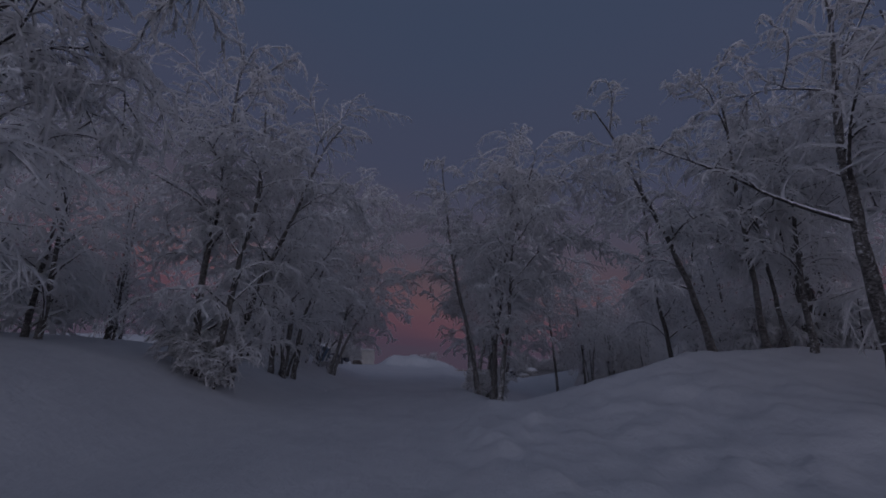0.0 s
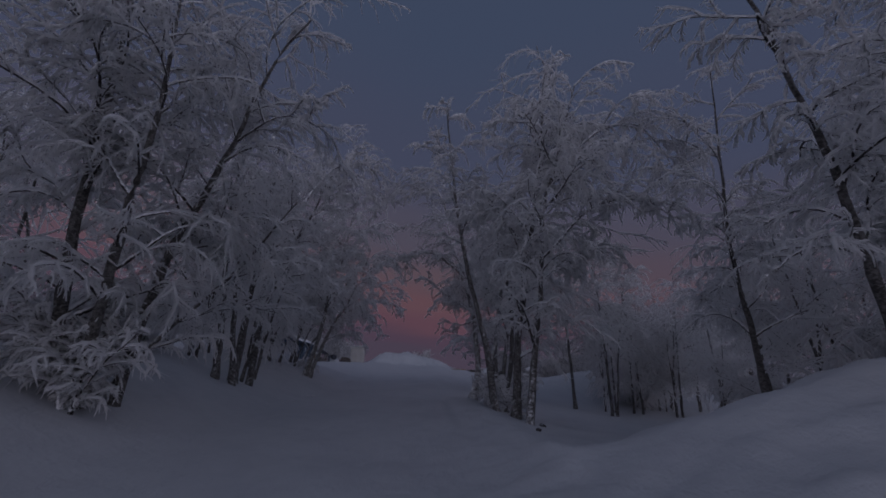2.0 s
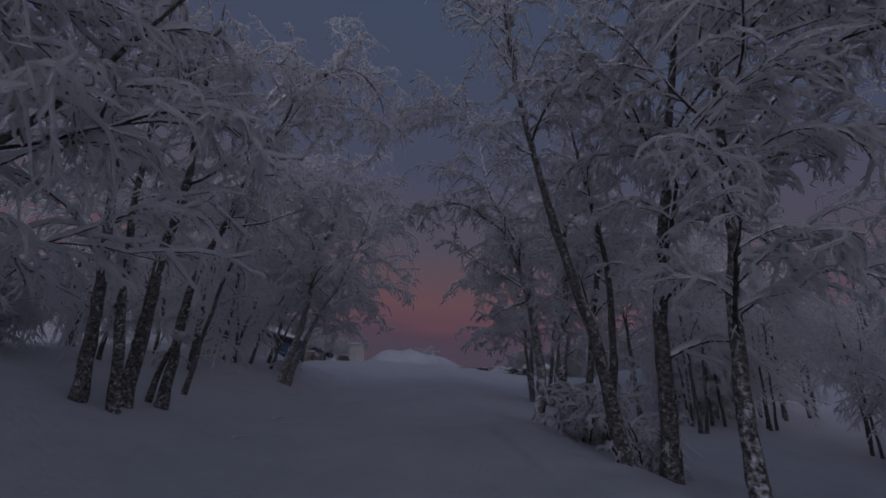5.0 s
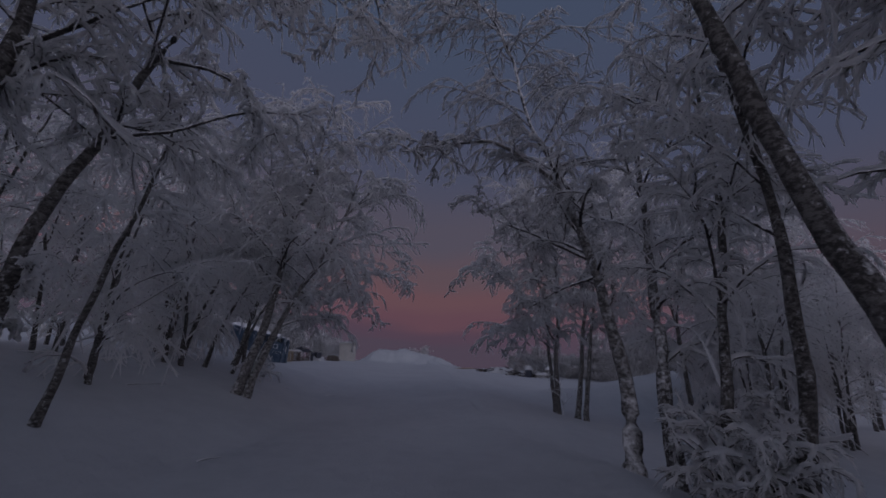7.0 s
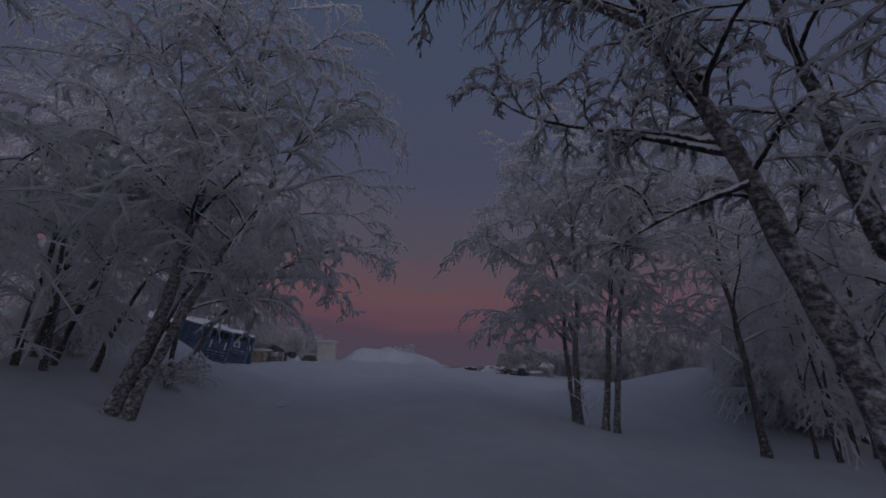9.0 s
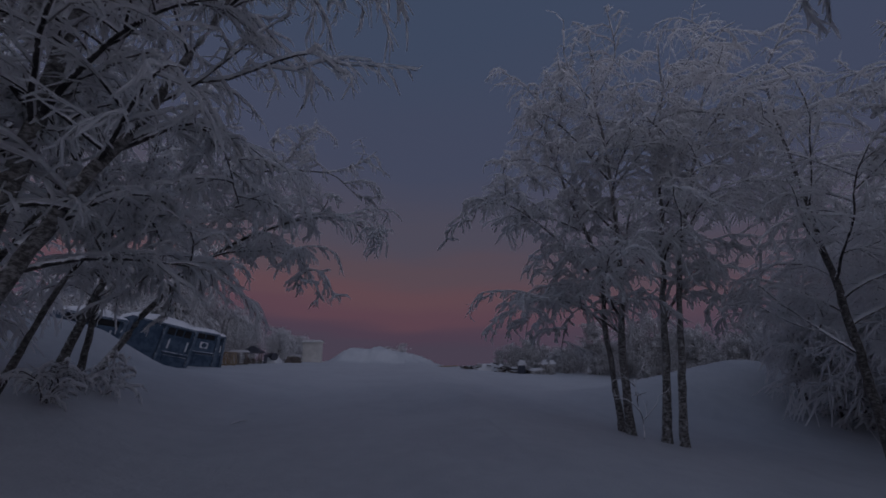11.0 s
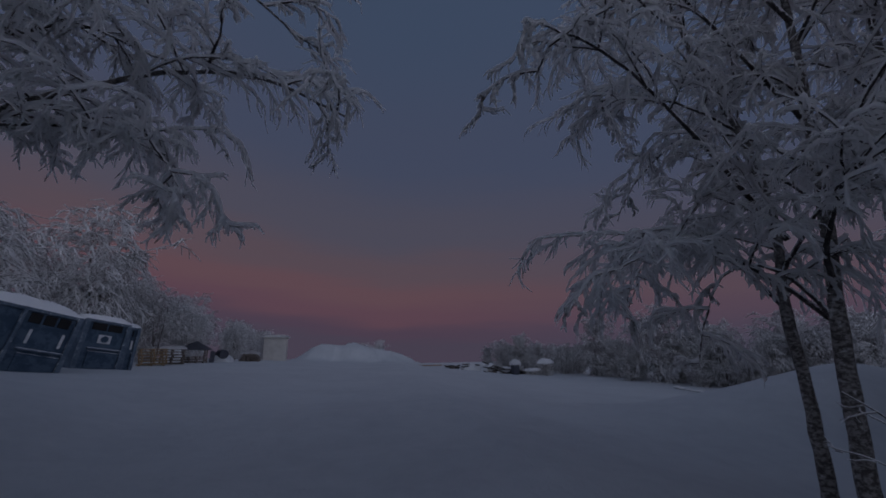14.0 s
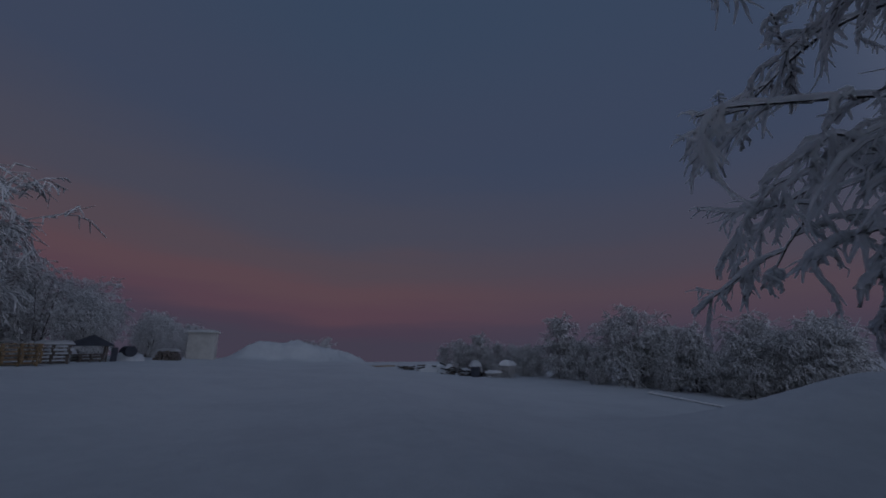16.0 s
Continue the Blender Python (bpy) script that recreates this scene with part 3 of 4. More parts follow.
grow_tree([
    (stand([(0.87, 16.75, 0.3), (1.13, 17.2, 1.1), (1.07, 17.5, 2.2), (1.01, 17.65, 3.0), (0.65, 17.95, 4.3), (0.13, 18.1, 4.9), (-0.54, 18.2, 5.35), (-1.26, 18.3, 5.25), (-1.68, 18.3, 4.6)]), 0.12, 0.014, 0.30, 0.55),
    ([(-0.9, 18.25, 5.35), (-1.4, 17.9, 5.1), (-1.8, 17.5, 4.8), (-2.1, 17.2, 4.55)], 0.03, 0.008, 0.2, 0.35),
    ([(0.97, 17.8, 3.8), (0.55, 18.0, 4.9), (0.2, 18.1, 5.8), (-0.1, 18.2, 7.4), (-0.6, 18.1, 8.3), (-1.1, 17.9, 8.3), (-1.3, 17.7, 7.6)], 0.049, 0.012, 0.12, 0.8),
    ([(1.02, 17.65, 3.0), (0.66, 18.0, 3.3), (0.25, 18.5, 3.7), (-0.34, 18.9, 4.1), (-0.75, 19.1, 4.55)], 0.045, 0.01, 0.21, 0.4),
    ([(0.95, 17.55, 2.7), (0.54, 18.0, 2.55), (0.12, 18.4, 2.3)], 0.03, 0.008, 0.18, 0.4),
], 17, density=6.4, blen=1.5, limbs=0.6, snowy=0.4, twig=0.0085, twigs=SHOOT, bark=PALEBARK, label="birch with a thick stem arching over the path")
grow_tree([
    (stand([(1.39, 16.7, 0.3), (1.55, 17.0, 1.17), (1.8, 17.4, 2.1), (1.96, 17.7, 3.2), (2.05, 17.8, 3.7), (2.27, 18.2, 5.7), (2.5, 18.4, 7.6)]), 0.11, 0.014, 0.2, 0.95),
    (stand([(1.65, 16.2, 0.2), (1.92, 16.3, 1.75), (2.24, 16.4, 3.6), (2.28, 16.5, 5.0), (2.4, 16.6, 7.4)]), 0.075, 0.014, 0.2, 1.0),
    (stand([(1.64, 15.3, 0.2), (1.91, 15.3, 1.7), (1.9, 15.3, 3.2), (1.66, 15.3, 4.6), (1.35, 15.4, 7.0)]), 0.085, 0.014, 0.4, 0.7),
], 18, density=5.4, blen=1.4, twig=0.0098, snowy=0.8, gap=2.3, label="row of slim dark birch stems, rimed above")
pale_trunks = [
    (stand([(3.39, 27.2, -0.37), (3.18, 27.1, 1.45), (3.1, 27.0, 3.4), (2.5, 27.1, 5.4), (2.1, 27.1, 7.2), (2.0, 27.2, 8.6)]), 0.08, 0.014, 0.28, 0.9),
    (stand([(3.32, 26.8, -0.68), (3.31, 26.7, 1.2), (3.46, 26.6, 3.3), (3.37, 26.4, 6.0), (3.25, 26.4, 7.8), (3.3, 26.4, 9.2)]), 0.1, 0.014, 0.27, 0.95),
    (stand([(3.85, 26.4, -0.72), (4.18, 26.4, 1.4), (4.5, 26.4, 3.9), (4.9, 26.4, 6.6), (5.2, 26.4, 8.2), (5.3, 26.4, 9.4)]), 0.1, 0.014, 0.27, 0.95),
    (stand([(4.02, 26.1, -0.81), (4.33, 26.1, 1.4), (4.8, 26.2, 3.6), (5.8, 26.3, 6.2), (6.4, 26.3, 8.2), (6.6, 26.3, 9.2)]), 0.09, 0.014, 0.33, 1.15),
]
high_limbs = [
    ([(3.3, 27.0, 2.6), (2.2, 26.9, 3.8), (1.0, 26.6, 4.6), (0.2, 26.4, 4.7), (-0.15, 26.4, 4.1)], 0.04, 0.01, 0.18, 0.6),
    ([(3.4, 26.8, 1.6), (2.4, 26.9, 2.3), (1.4, 27.0, 2.5), (0.8, 27.0, 2.0)], 0.035, 0.01, 0.18, 0.6),
    ([(3.35, 26.4, 5.3), (2.5, 26.5, 6.6), (1.9, 26.5, 6.9), (1.5, 26.5, 6.4)], 0.035, 0.010, 0.2, 0.45),
]
low_limbs = [
    ([(3.2, 27.1, 1.7), (2.6, 27.3, 2.5), (2.0, 27.5, 2.6), (1.5, 27.6, 2.1), (1.3, 27.6, 1.5)], 0.035, 0.009, 0.25, 0.4),
    ([(3.3, 26.7, 1.6), (2.9, 26.9, 2.2), (2.5, 27.2, 2.2), (2.2, 27.3, 1.6), (2.1, 27.4, 1.1)], 0.033, 0.009, 0.25, 0.36),
    ([(4.2, 26.4, 1.7), (4.6, 26.3, 2.5), (5.1, 26.2, 2.7), (5.5, 26.1, 2.2), (5.6, 26.0, 1.5)], 0.035, 0.009, 0.25, 0.45),
    ([(3.45, 26.6, 4.0), (2.3, 26.6, 5.4), (1.6, 26.5, 5.7), (1.1, 26.5, 5.2)], 0.035, 0.010, 0.2, 0.45),
    ([(3.45, 26.6, 3.4), (3.2, 27.4, 4.3), (2.95, 28.3, 4.5), (2.7, 28.9, 4.1), (2.5, 29.2, 3.5)], 0.038, 0.010, 0.3, 0.36),
    ([(3.2, 27.05, 1.9), (2.9, 27.7, 2.7), (2.6, 28.3, 2.8), (2.4, 28.7, 2.3), (2.3, 28.9, 1.9)], 0.035, 0.009, 0.3, 0.4),
]
grow_tree(pale_trunks + high_limbs + low_limbs, 19, density=4.1, blen=1.8, per3=12, twig=0.0122, droop=0.17, clear=1.1, bark=PALEBARK, label="group of four pale birch trunks with drooping rimed crowns")
grow_tree([
    (stand([(5.8, 8.46, 1.7), (5.35, 8.2, 2.75), (4.85, 7.9, 3.67), (4.13, 7.5, 4.8), (3.7, 7.3, 5.65), (3.1, 7.1, 6.6)]), 0.085, 0.014, 0.24, 0.95),
], 20, density=5.6, blen=1.15, limbs=1.0, label="single dark birch leaning out of the snow bank")
grow_tree([
    (stand([(6.35, 5.5, 1.6), (6.37, 5.5, 2.8), (6.43, 5.5, 3.95), (6.55, 5.5, 5.5), (6.9, 5.5, 7.2), (7.0, 5.5, 8.6)]), 0.13, 0.015, 0.38, 1),
    ([(6.42, 5.5, 3.5), (5.75, 5.8, 3.95), (5.0, 6.0, 4.5), (3.9, 6.1, 5.05), (3.6, 6.1, 5.15)], 0.045, 0.01, 0.25, 0.5),
], 21, clear=1.3, blen=1.3, label="thick-trunked birch standing in the snow bank")
grow_tree([
    (stand([(7.15, 8.74, 1.5), (7.0, 8.5, 3.2), (6.75, 8.2, 4.8), (6.55, 7.9, 6.0), (6.5, 7.8, 8.2)]), 0.08, 0.014, 0.27, 1),
    (stand([(7.6, 8.1, 1.3), (7.75, 8.1, 3.4), (8.0, 8.0, 7.0)]), 0.07, 0.014, 0.27, 1),
    (stand([(7.85, 8.9, 1.3), (7.8, 9.0, 3.4), (7.7, 9.1, 7.0)]), 0.06, 0.014, 0.3, 1),
], 22, clear=1.2, label="three upright birch stems behind the snow bank")
grow_tree([
    (stand([(7.4, 12.8, 0.5), (7.15, 12.6, 2.0), (6.74, 12.3, 4.5), (6.37, 11.5, 8.3)]), 0.09, 0.014, 0.21, 0.9),
], 23, label="tall single birch, crown bent by rime")
grow_tree([
    (stand([(-8.4, 23.4, 1.2), (-8.2, 23.5, 2.2), (-7.8, 23.6, 3.6), (-7.4, 23.7, 6.0)]), 0.07, 0.014, 0.4, 0.8),
    (stand([(-9.1, 23.8, 1.3), (-8.95, 23.8, 2.5), (-8.7, 23.9, 5.6)]), 0.06, 0.014, 0.4, 0.8),
    (stand([(-8.0, 23.9, 1.2), (-7.6, 24.0, 2.4), (-7.0, 24.1, 3.8), (-6.5, 24.2, 5.6)]), 0.06, 0.014, 0.4, 0.8),
    (stand([(-7.4, 24.3, 1.1), (-6.9, 24.4, 2.3), (-6.3, 24.5, 3.6), (-5.9, 24.5, 5.0)]), 0.055, 0.014, 0.4, 0.7),
], 24, density=6.0, blen=1.7, label="row of thin dark stems leaning under rime")
grow_tree([
    (stand([(-6.3, 3.2, 1.0), (-6.2, 3.3, 3.0), (-5.8, 3.5, 5.4), (-5.4, 3.7, 8.2)]), 0.11, 0.015, 0.3, 1.0),
    ([(-6.0, 3.4, 4.2), (-5.9, 4.4, 5.6), (-5.6, 5.0, 6.0), (-5.35, 5.2, 5.5), (-5.3, 5.3, 4.7)], 0.04, 0.01, 0.25, 0.6),
    ([(-6.05, 3.4, 3.7), (-6.2, 4.5, 5.0), (-6.0, 5.1, 5.3), (-5.7, 5.3, 4.7), (-5.6, 5.3, 4.2)], 0.04, 0.01, 0.25, 0.6),
    ([(-5.85, 3.5, 5.1), (-5.0, 3.8, 6.4), (-4.1, 4.0, 6.8), (-3.6, 4.1, 6.2)], 0.045, 0.01, 0.3, 0.6),
], 25, density=5.0, blen=1.5, label="birch at the path's start, twigs hanging low")
grow_tree([
    (stand([(10.9, 16.6, -0.3), (10.5, 16.6, 2.0), (10.0, 16.4, 4.4), (9.7, 16.2, 7.6)]), 0.09, 0.014, 0.3, 1.0),
    (stand([(10.5, 16.9, -0.3), (10.9, 16.9, 2.4), (11.2, 16.8, 6.4)]), 0.07, 0.014, 0.35, 0.9),
], 26, density=5.0, blen=1.5, label="pair of birches on the open snow, rimed")
grow_tree([upright(7.0, 24.7, 8.4, (-0.5, 0.2), 0.10, 0.28), upright(8.0, 22.6, 8.2, (-0.3, 0.3), 0.07, 0.34, 0.8), upright(8.25, 22.7, 7.4, (1.3, 0.4), 0.06, 0.36, 0.75)], 127, density=5.4, blen=1.9, limbs=0.8,
          label="three separate dark birch stems rising from smooth snow")

# ---- birches further off and added shade trees: a few grown trees, repeated ----


def far_kind(seed, h, many, bare=0.06):
    r = random.Random(seed)
    st = []
    for i in range(many):
        a, d = r.uniform(0, 6.28), (0 if i == 0 else r.uniform(0.25, 0.6))
        x, y, lx, ly = d * math.cos(a), d * math.sin(a), r.uniform(-0.8, 0.8), r.uniform(-0.8, 0.8)
        hh = h * r.uniform(0.75, 1.0)
        st.append(([(x, y, -0.25), (x + lx * 0.25, y + ly * 0.25, hh * 0.4), (x + lx * 0.7, y + ly * 0.7, hh * 0.75), (x + lx, y + ly, hh)], 0.065, 0.014, bare, 1.0))
    return st


def far_tree(kind, x, y, h, turn):
    """Repeats a grown tree at a height of h metres."""
    src, size = KINDS[kind % len(KINDS)]
    s = h / size
    return copy_thing(src, pose(x, y, ground_z(x, y) - 0.25 * s, 0, 0, turn) @ Matrix.Scale(s, 4))


KINDS = []
HOMES = [(-9.4, 8.7), (9.2, 9.6), (-11.5, 14.2), (12.6, 18.2)]
for n, (hx, hy) in enumerate(HOMES):
    st = far_kind(40 + n, 7.0, (2, 3, 2, 3)[n], (0.03, 0.2, 0.05, 0.2)[n])
    t = grow_tree([([(x + hx, y + hy, z + ground_z(hx, hy)) for x, y, z in pts], a, b, c, d) for pts, a, b, c, d in st], 50 + n, density=3.4, blen=1.8, per2=6, per3=5, twig=0.024, limbs=0.5, l3=0.55, k3=2,
                  label="snow-laden birch standing back among others", split=False)
    KINDS.append((t, 7.0))
LEFT_WOOD = [(-9.8, 11.4, 4.8), (-8.8, 17.6, 5.0), (-7.2, 18.8, 5.0), (-8.0, 22.8, 6.2), (-9.2, 20.4, 5.4), (-12.4, 8.6, 6.6), (-8.8, 4.6, 7.6), (-10.9, 27.2, 5.6), (-11.6, 23.4, 5.4), (-15.0, 13.0, 6.0), (-15.5, 25.0, 5.5), (-9.0, 0.8, 6.4), (-9.8, 24.8, 7.6), (-10.8, 19.4, 7.6), (-12.6, 28.4, 8.0)]
RIGHT_WOOD = [(12.2, 28.6, 4.2), (13.0, 27.6, 4.6), (11.0, 30.0, 3.6), (12.0, 20.6, 4.6), (13.4, 15.0, 8.0), (11.4, 11.6, 8.0), (9.2, 6.4, 8.8), (9.8, 13.7, 6.6),
              (11.8, 29.5, 5.0), (11.0, 25.6, 6.6), (12.6, 29.5, 6.4), (8.0, 3.2, 8.6), (14.5, 22.5, 6.5), (9.0, 24.8, 5.4), (13.6, 29.0, 5.2), (16.0, 28.5, 8.0), (14.3, 28.6, 7.4), (17.6, 28.8, 8.2), (12.0, 27.4, 7.2), (13.0, 25.4, 6.4)]
FAR_LEFT = [(-17.0, 48.0, 7.0), (-18.6, 50.6, 8.8), (-21.5, 46.0, 7.0), (-15.6, 55.5, 3.8), (-17.4, 60.0, 4.8), (-14.2, 62.0, 2.9), (-16.0, 68.0, 3.6), (-20.5, 58.0, 5.6), (-24.0, 52.0, 7.0), (-18.0, 41.0, 6.0),
            (-13.0, 72.0, 2.6), (-15.0, 75.0, 3.2), (-1.2, 92.0, 3.4), (-3.4, 93.0, 3.0), (-15.2, 57.0, 3.2), (-13.6, 60.4, 2.7), (-18.5, 54.0, 5.0), (-14.6, 66.0, 2.9), (-12.8, 68.0, 2.3), (-19.0, 64.0, 4.5), (-15.0, 63.5, 3.2), (-16.2, 52.5, 4.4), (-14.0, 70.0, 2.8)]
FAR_RIGHT = [(17.5, 56.0, 5.6), (19.2, 50.0, 5.7), (10.6, 67.5, 2.6), (11.9, 66.0, 3.2), (13.3, 64.0, 4.0), (14.5, 62.0, 3.1), (16.4, 60.0, 2.8), (17.9, 54.0, 3.4), (18.1, 52.0, 2.4), (19.9, 48.6, 3.6), (19.1, 47.0, 2.3),
             (20.2, 46.0, 4.3), (19.8, 44.0, 2.2), (20.4, 43.0, 3.5), (21.6, 42.4, 3.8), (22.4, 41.0, 4.2), (23.4, 40.0, 3.8), (21.4, 49.5, 4.6), (24.5, 45.0, 5.0), (26.5, 42.0, 5.0), (29.0, 44.0, 5.4), (15.4, 58.6, 2.6), (13.2, 67.0, 2.8), (14.8, 65.5, 2.9), (16.2, 63.0, 2.8), (17.8, 60.5, 3.0), (18.9, 57.0, 3.2), (20.0, 54.5, 3.2), (21.0, 51.5, 3.6), (21.8, 47.0, 3.4), (22.6, 44.5, 3.2), (17.0, 51.0, 2.2), (18.4, 46.2, 1.9)]
# added out of view behind the start, to shade the bank and near snow
SHADE_BEHIND = [(5.2, -1.8, 6.5), (-4.6, -4.5, 5.0), (4.4, -3.8, 5.0), (-2.9, -9.0, 5.2), (3.2, -8.6, 5.0), (-6.5, -7.5, 8.0), (6.8, -6.5, 8.0), (0.6, -14.0, 7.0)]
for n, (x, y, h) in enumerate(LEFT_WOOD + RIGHT_WOOD + SHADE_BEHIND):
    far_tree(2 * (n % 3 % 2) + (x > 0), x, y, h, (n * 73) % 360)
KINDS = []
for n, (hx, hy) in enumerate(((-17.0, 48.0), (17.5, 56.0), (19.2, 50.0))):
    st = far_kind(60 + n, 5.5, (3, 2, 3)[n], 0.0)
    t = grow_tree([([(x + hx, y + hy, z + ground_z(hx, hy)) for x, y, z in pts], a, b, c, d) for pts, a, b, c, d in st], 70 + n, density=(4.6, 11.0, 7.5)[n], blen=(1.8, 1.3, 1.6)[n], droop=(0.15, 0.1, 0.1)[n], per2=6, per3=5, limbs=(0.5, 0, 0)[n], twig=0.028, l3=0.55, k3=2,
                  label="far birch white with rime at the yard's edge", group="far birches", split=False, twigs=FARTWIG if n else SHOOT)
    KINDS.append((t, 5.5))
for n, (x, y, h) in enumerate(FAR_LEFT[1:] + FAR_RIGHT):
    if (x, y) not in ((17.5, 56.0), (19.2, 50.0)):
        far_tree(0 if x < 0 else 1 + (n + n // 3) % 2, x, y, h, (n * 97) % 360)

# low shrubs under the trees


def shrub_stems(x, y, h, many, seed):
    r = random.Random(seed)
    out = []
    for i in range(many):
        a, d = r.uniform(0, 6.28), r.uniform(0.3, 0.8) * h
        dx, dy, z = math.cos(a), math.sin(a), ground_z(x, y)
        hh = h * r.uniform(0.6, 1.0)
        out.append(([(x + dx * 0.05, y + dy * 0.05, z - 0.1), (x + dx * d * 0.4, y + dy * d * 0.4, z + hh * 0.55), (x + dx * d, y + dy * d, z + hh)], 0.022, 0.008, 0.1, 1.0))
    return out


for n, (x, y, h, many) in enumerate(((-5.7, 9.3, 1.0, 11), (-5.25, 8.95, 1.1, 8), (-6.15, 9.5, 1.35, 10), (-7.1, 26.2, 0.6, 3), (1.5, 15.8, 1.1, 5), (-6.9, 24.6, 0.5, 3), (2.2, 16.6, 1.2, 5), (1.43, 15.84, 0.8, 5), (1.57, 14.0, 0.7, 4))):
    grow_tree(shrub_stems(x, y, h, many, 80 + n), 80 + n, density=9.0, blen=0.42, per2=5, per3=5, twig=0.008, l3=0.5, k3=2, name="shrub", label="low rimed shrub at the foot of a birch", group="rimed shrubs", kind_of="shrub", twigs=SHOOT)
KINDS = []
t = grow_tree(shrub_stems(-8.6, 14.7, 1.7, 7, 90), 90, density=4.5, blen=1.0, per2=5, per3=5, twig=0.024, l3=0.6, k3=2, name="shrub", label="man-high rimed thicket among the birches", group="rimed thicket", kind_of="shrub", split=False)
KINDS.append((t, 1.7))
for n, (x, y, h) in enumerate(((-11.0, 17.0, 1.9), (-9.6, 15.6, 1.5), (-12.2, 11.6, 2.4), (-10.6, 7.8, 2.2), (-13.2, 6.8, 2.6), (-9.8, 25.4, 1.6),
                                (8.7, 11.0, 1.7), (10.2, 9.6, 1.7), (8.0, 9.9, 1.5), (12.3, 17.0, 1.8), (13.4, 19.4, 2.0), (12.0, 28.0, 2.2), (12.6, 29.0, 2.8))):
    far_tree(0, x, y, h, (n * 61) % 360)
# a bare sapling between the pale trunks
SX = 3.3
grow_tree([([(SX, 26.3, ground_z(SX, 26.3) - 0.1), (SX + 0.04, 26.3, -0.2), (SX - 0.02, 26.3, 0.35), (SX + 0.05, 26.3, 0.75)], 0.014, 0.004, 0.3, 1.0)], 95, density=6.0, blen=0.55, per2=2, per3=2, twig=0.004, droop=0.02, snowy=0.0, twigs=LIMB,
                name="sapling", label="thin bare sapling between the trunks", group="saplings", kind_of="sapling")
# half-buried stones by the birch feet
for n, (x, y, size) in enumerate(((1.88, 12.12, 0.055), (1.58, 11.3, 0.045), (2.0, 12.67, 0.035))):
    r = random.Random(40 + n)
    stone = new("stone")
    stone.location = (x, y, ground_z(x, y) + size * 0.15)
    tagged(stone, "small dark stone half buried in the snow", "stone", "stones by the path")
    for what, mat, lift, flat in (("body", STONE, 0.0, 0.8), ("snow_cap", SNOW, size * 0.45, 0.5)):
        bm = bmesh.new()
        bmesh.ops.create_icosphere(bm, subdivisions=2, radius=size * (1.0 if what == "body" else 0.72))
        for v in bm.verts:
            v.co *= r.uniform(0.84, 1.14)
            v.co.x *= 1.3
            v.co.z = v.co.z * flat + lift
        me = bpy.data.meshes.new(what)
        bm.to_mesh(me)
        bm.free()
        me.materials.append(mat)
        part(what, me, stone)
# twigs fallen on the path
for n, (x, y, turn, ln) in enumerate(((-4.55, 17.7, 40, 0.3), (-4.3, 15.3, 35, 0.22), (-4.9, 26.8, 50, 0.45), (-6.9, 19.6, 25, 0.9))):
    ob = new("fallen_twig")
    ob.matrix_basis = pose(x, y, ground_z(x, y) + 0.02, 0, 0, turn)
    tagged(ob, "dark broken twig lying on the snow", "twig", "fallen twigs")
    line = np.array([[(-ln / 2, 0, 0), (-ln / 6, 0.03, 0.015), (ln / 6, 0.0, 0.02), (ln / 2, 0.04, 0.01)]])
    part("stick", mesh_np("stick", *tubes(line, taper(1, 4, 0.012, 0.005), 6), [LIMB]), ob)

# ---- the yard beyond the trees ----
BLUE = rimed_material("frosted_blue_paint", (0.085, 0.125, 0.175), (0.045, 0.075, 0.115), 0.62, 3.0, False, 0.0, 1.5)
BLUE_PALE = rimed_material("rimed_blue_paint", (0.15, 0.19, 0.24), (0.09, 0.125, 0.17), 0.38, 5.0, False, 0.0, 1.8)
BLACK = plain_material("near_black", (0.005, 0.005, 0.006), (0.01, 0.01, 0.011), 5.0, 0.8)
PALLET = plain_material("pallet_wood", (0.22, 0.15, 0.085), (0.36, 0.26, 0.15), 9.0, 0.8, 0, 0.4, (1, 6, 6))
GREYWOOD = plain_material("weathered_wood", (0.10, 0.085, 0.075), (0.20, 0.17, 0.15), 9.0, 0.85, 0, 0.4, (1, 6, 6))
FROSTWOOD = rimed_material("frosted_pallet_wood", (0.22, 0.19, 0.17), (0.12, 0.10, 0.09), 0.05, 9.0, False, 0.0, 1.2)
DARKROOF = plain_material("dark_sheet", (0.025, 0.03, 0.045), (0.045, 0.05, 0.07), 4.0, 0.6)
WHITE = plain_material("white_panel", (0.46, 0.445, 0.415), (0.58, 0.565, 0.53), 2.5, 0.6)
PALE = plain_material("pale_notice", (0.5, 0.52, 0.55), (0.66, 0.68, 0.7), 6.0, 0.6)


def block(boxes, bevel=0.02):
    """One bmesh of boxes, each (centre, size) or (centre, size, turn about z in degrees), with eased edges."""
    bm = bmesh.new()
    for c, size, *turn in boxes:
        m = Matrix.Translation(c) @ (Euler((0, 0, radians(turn[0]))).to_matrix().to_4x4() if turn else Matrix()) @ Matrix.Diagonal((*size, 1))
        bmesh.ops.create_cube(bm, size=1, matrix=m)
    if bevel:
        bmesh.ops.bevel(bm, geom=bm.edges[:], offset=bevel, segments=1, affect="EDGES", clamp_overlap=True)
    return bm


def piece(name, bm, mat, parent, label="", m=None):
    me = bpy.data.meshes.new(name)
    bm.to_mesh(me)
    bm.free()
    me.materials.append(mat)
    ob = part(name, me, parent, label)
    if m is not None:
        ob.matrix_basis = m
    return ob


def thing(name, m, label, category, group=""):
    ob = new(name)
    ob.matrix_basis = m
    return tagged(ob, label, category, group)


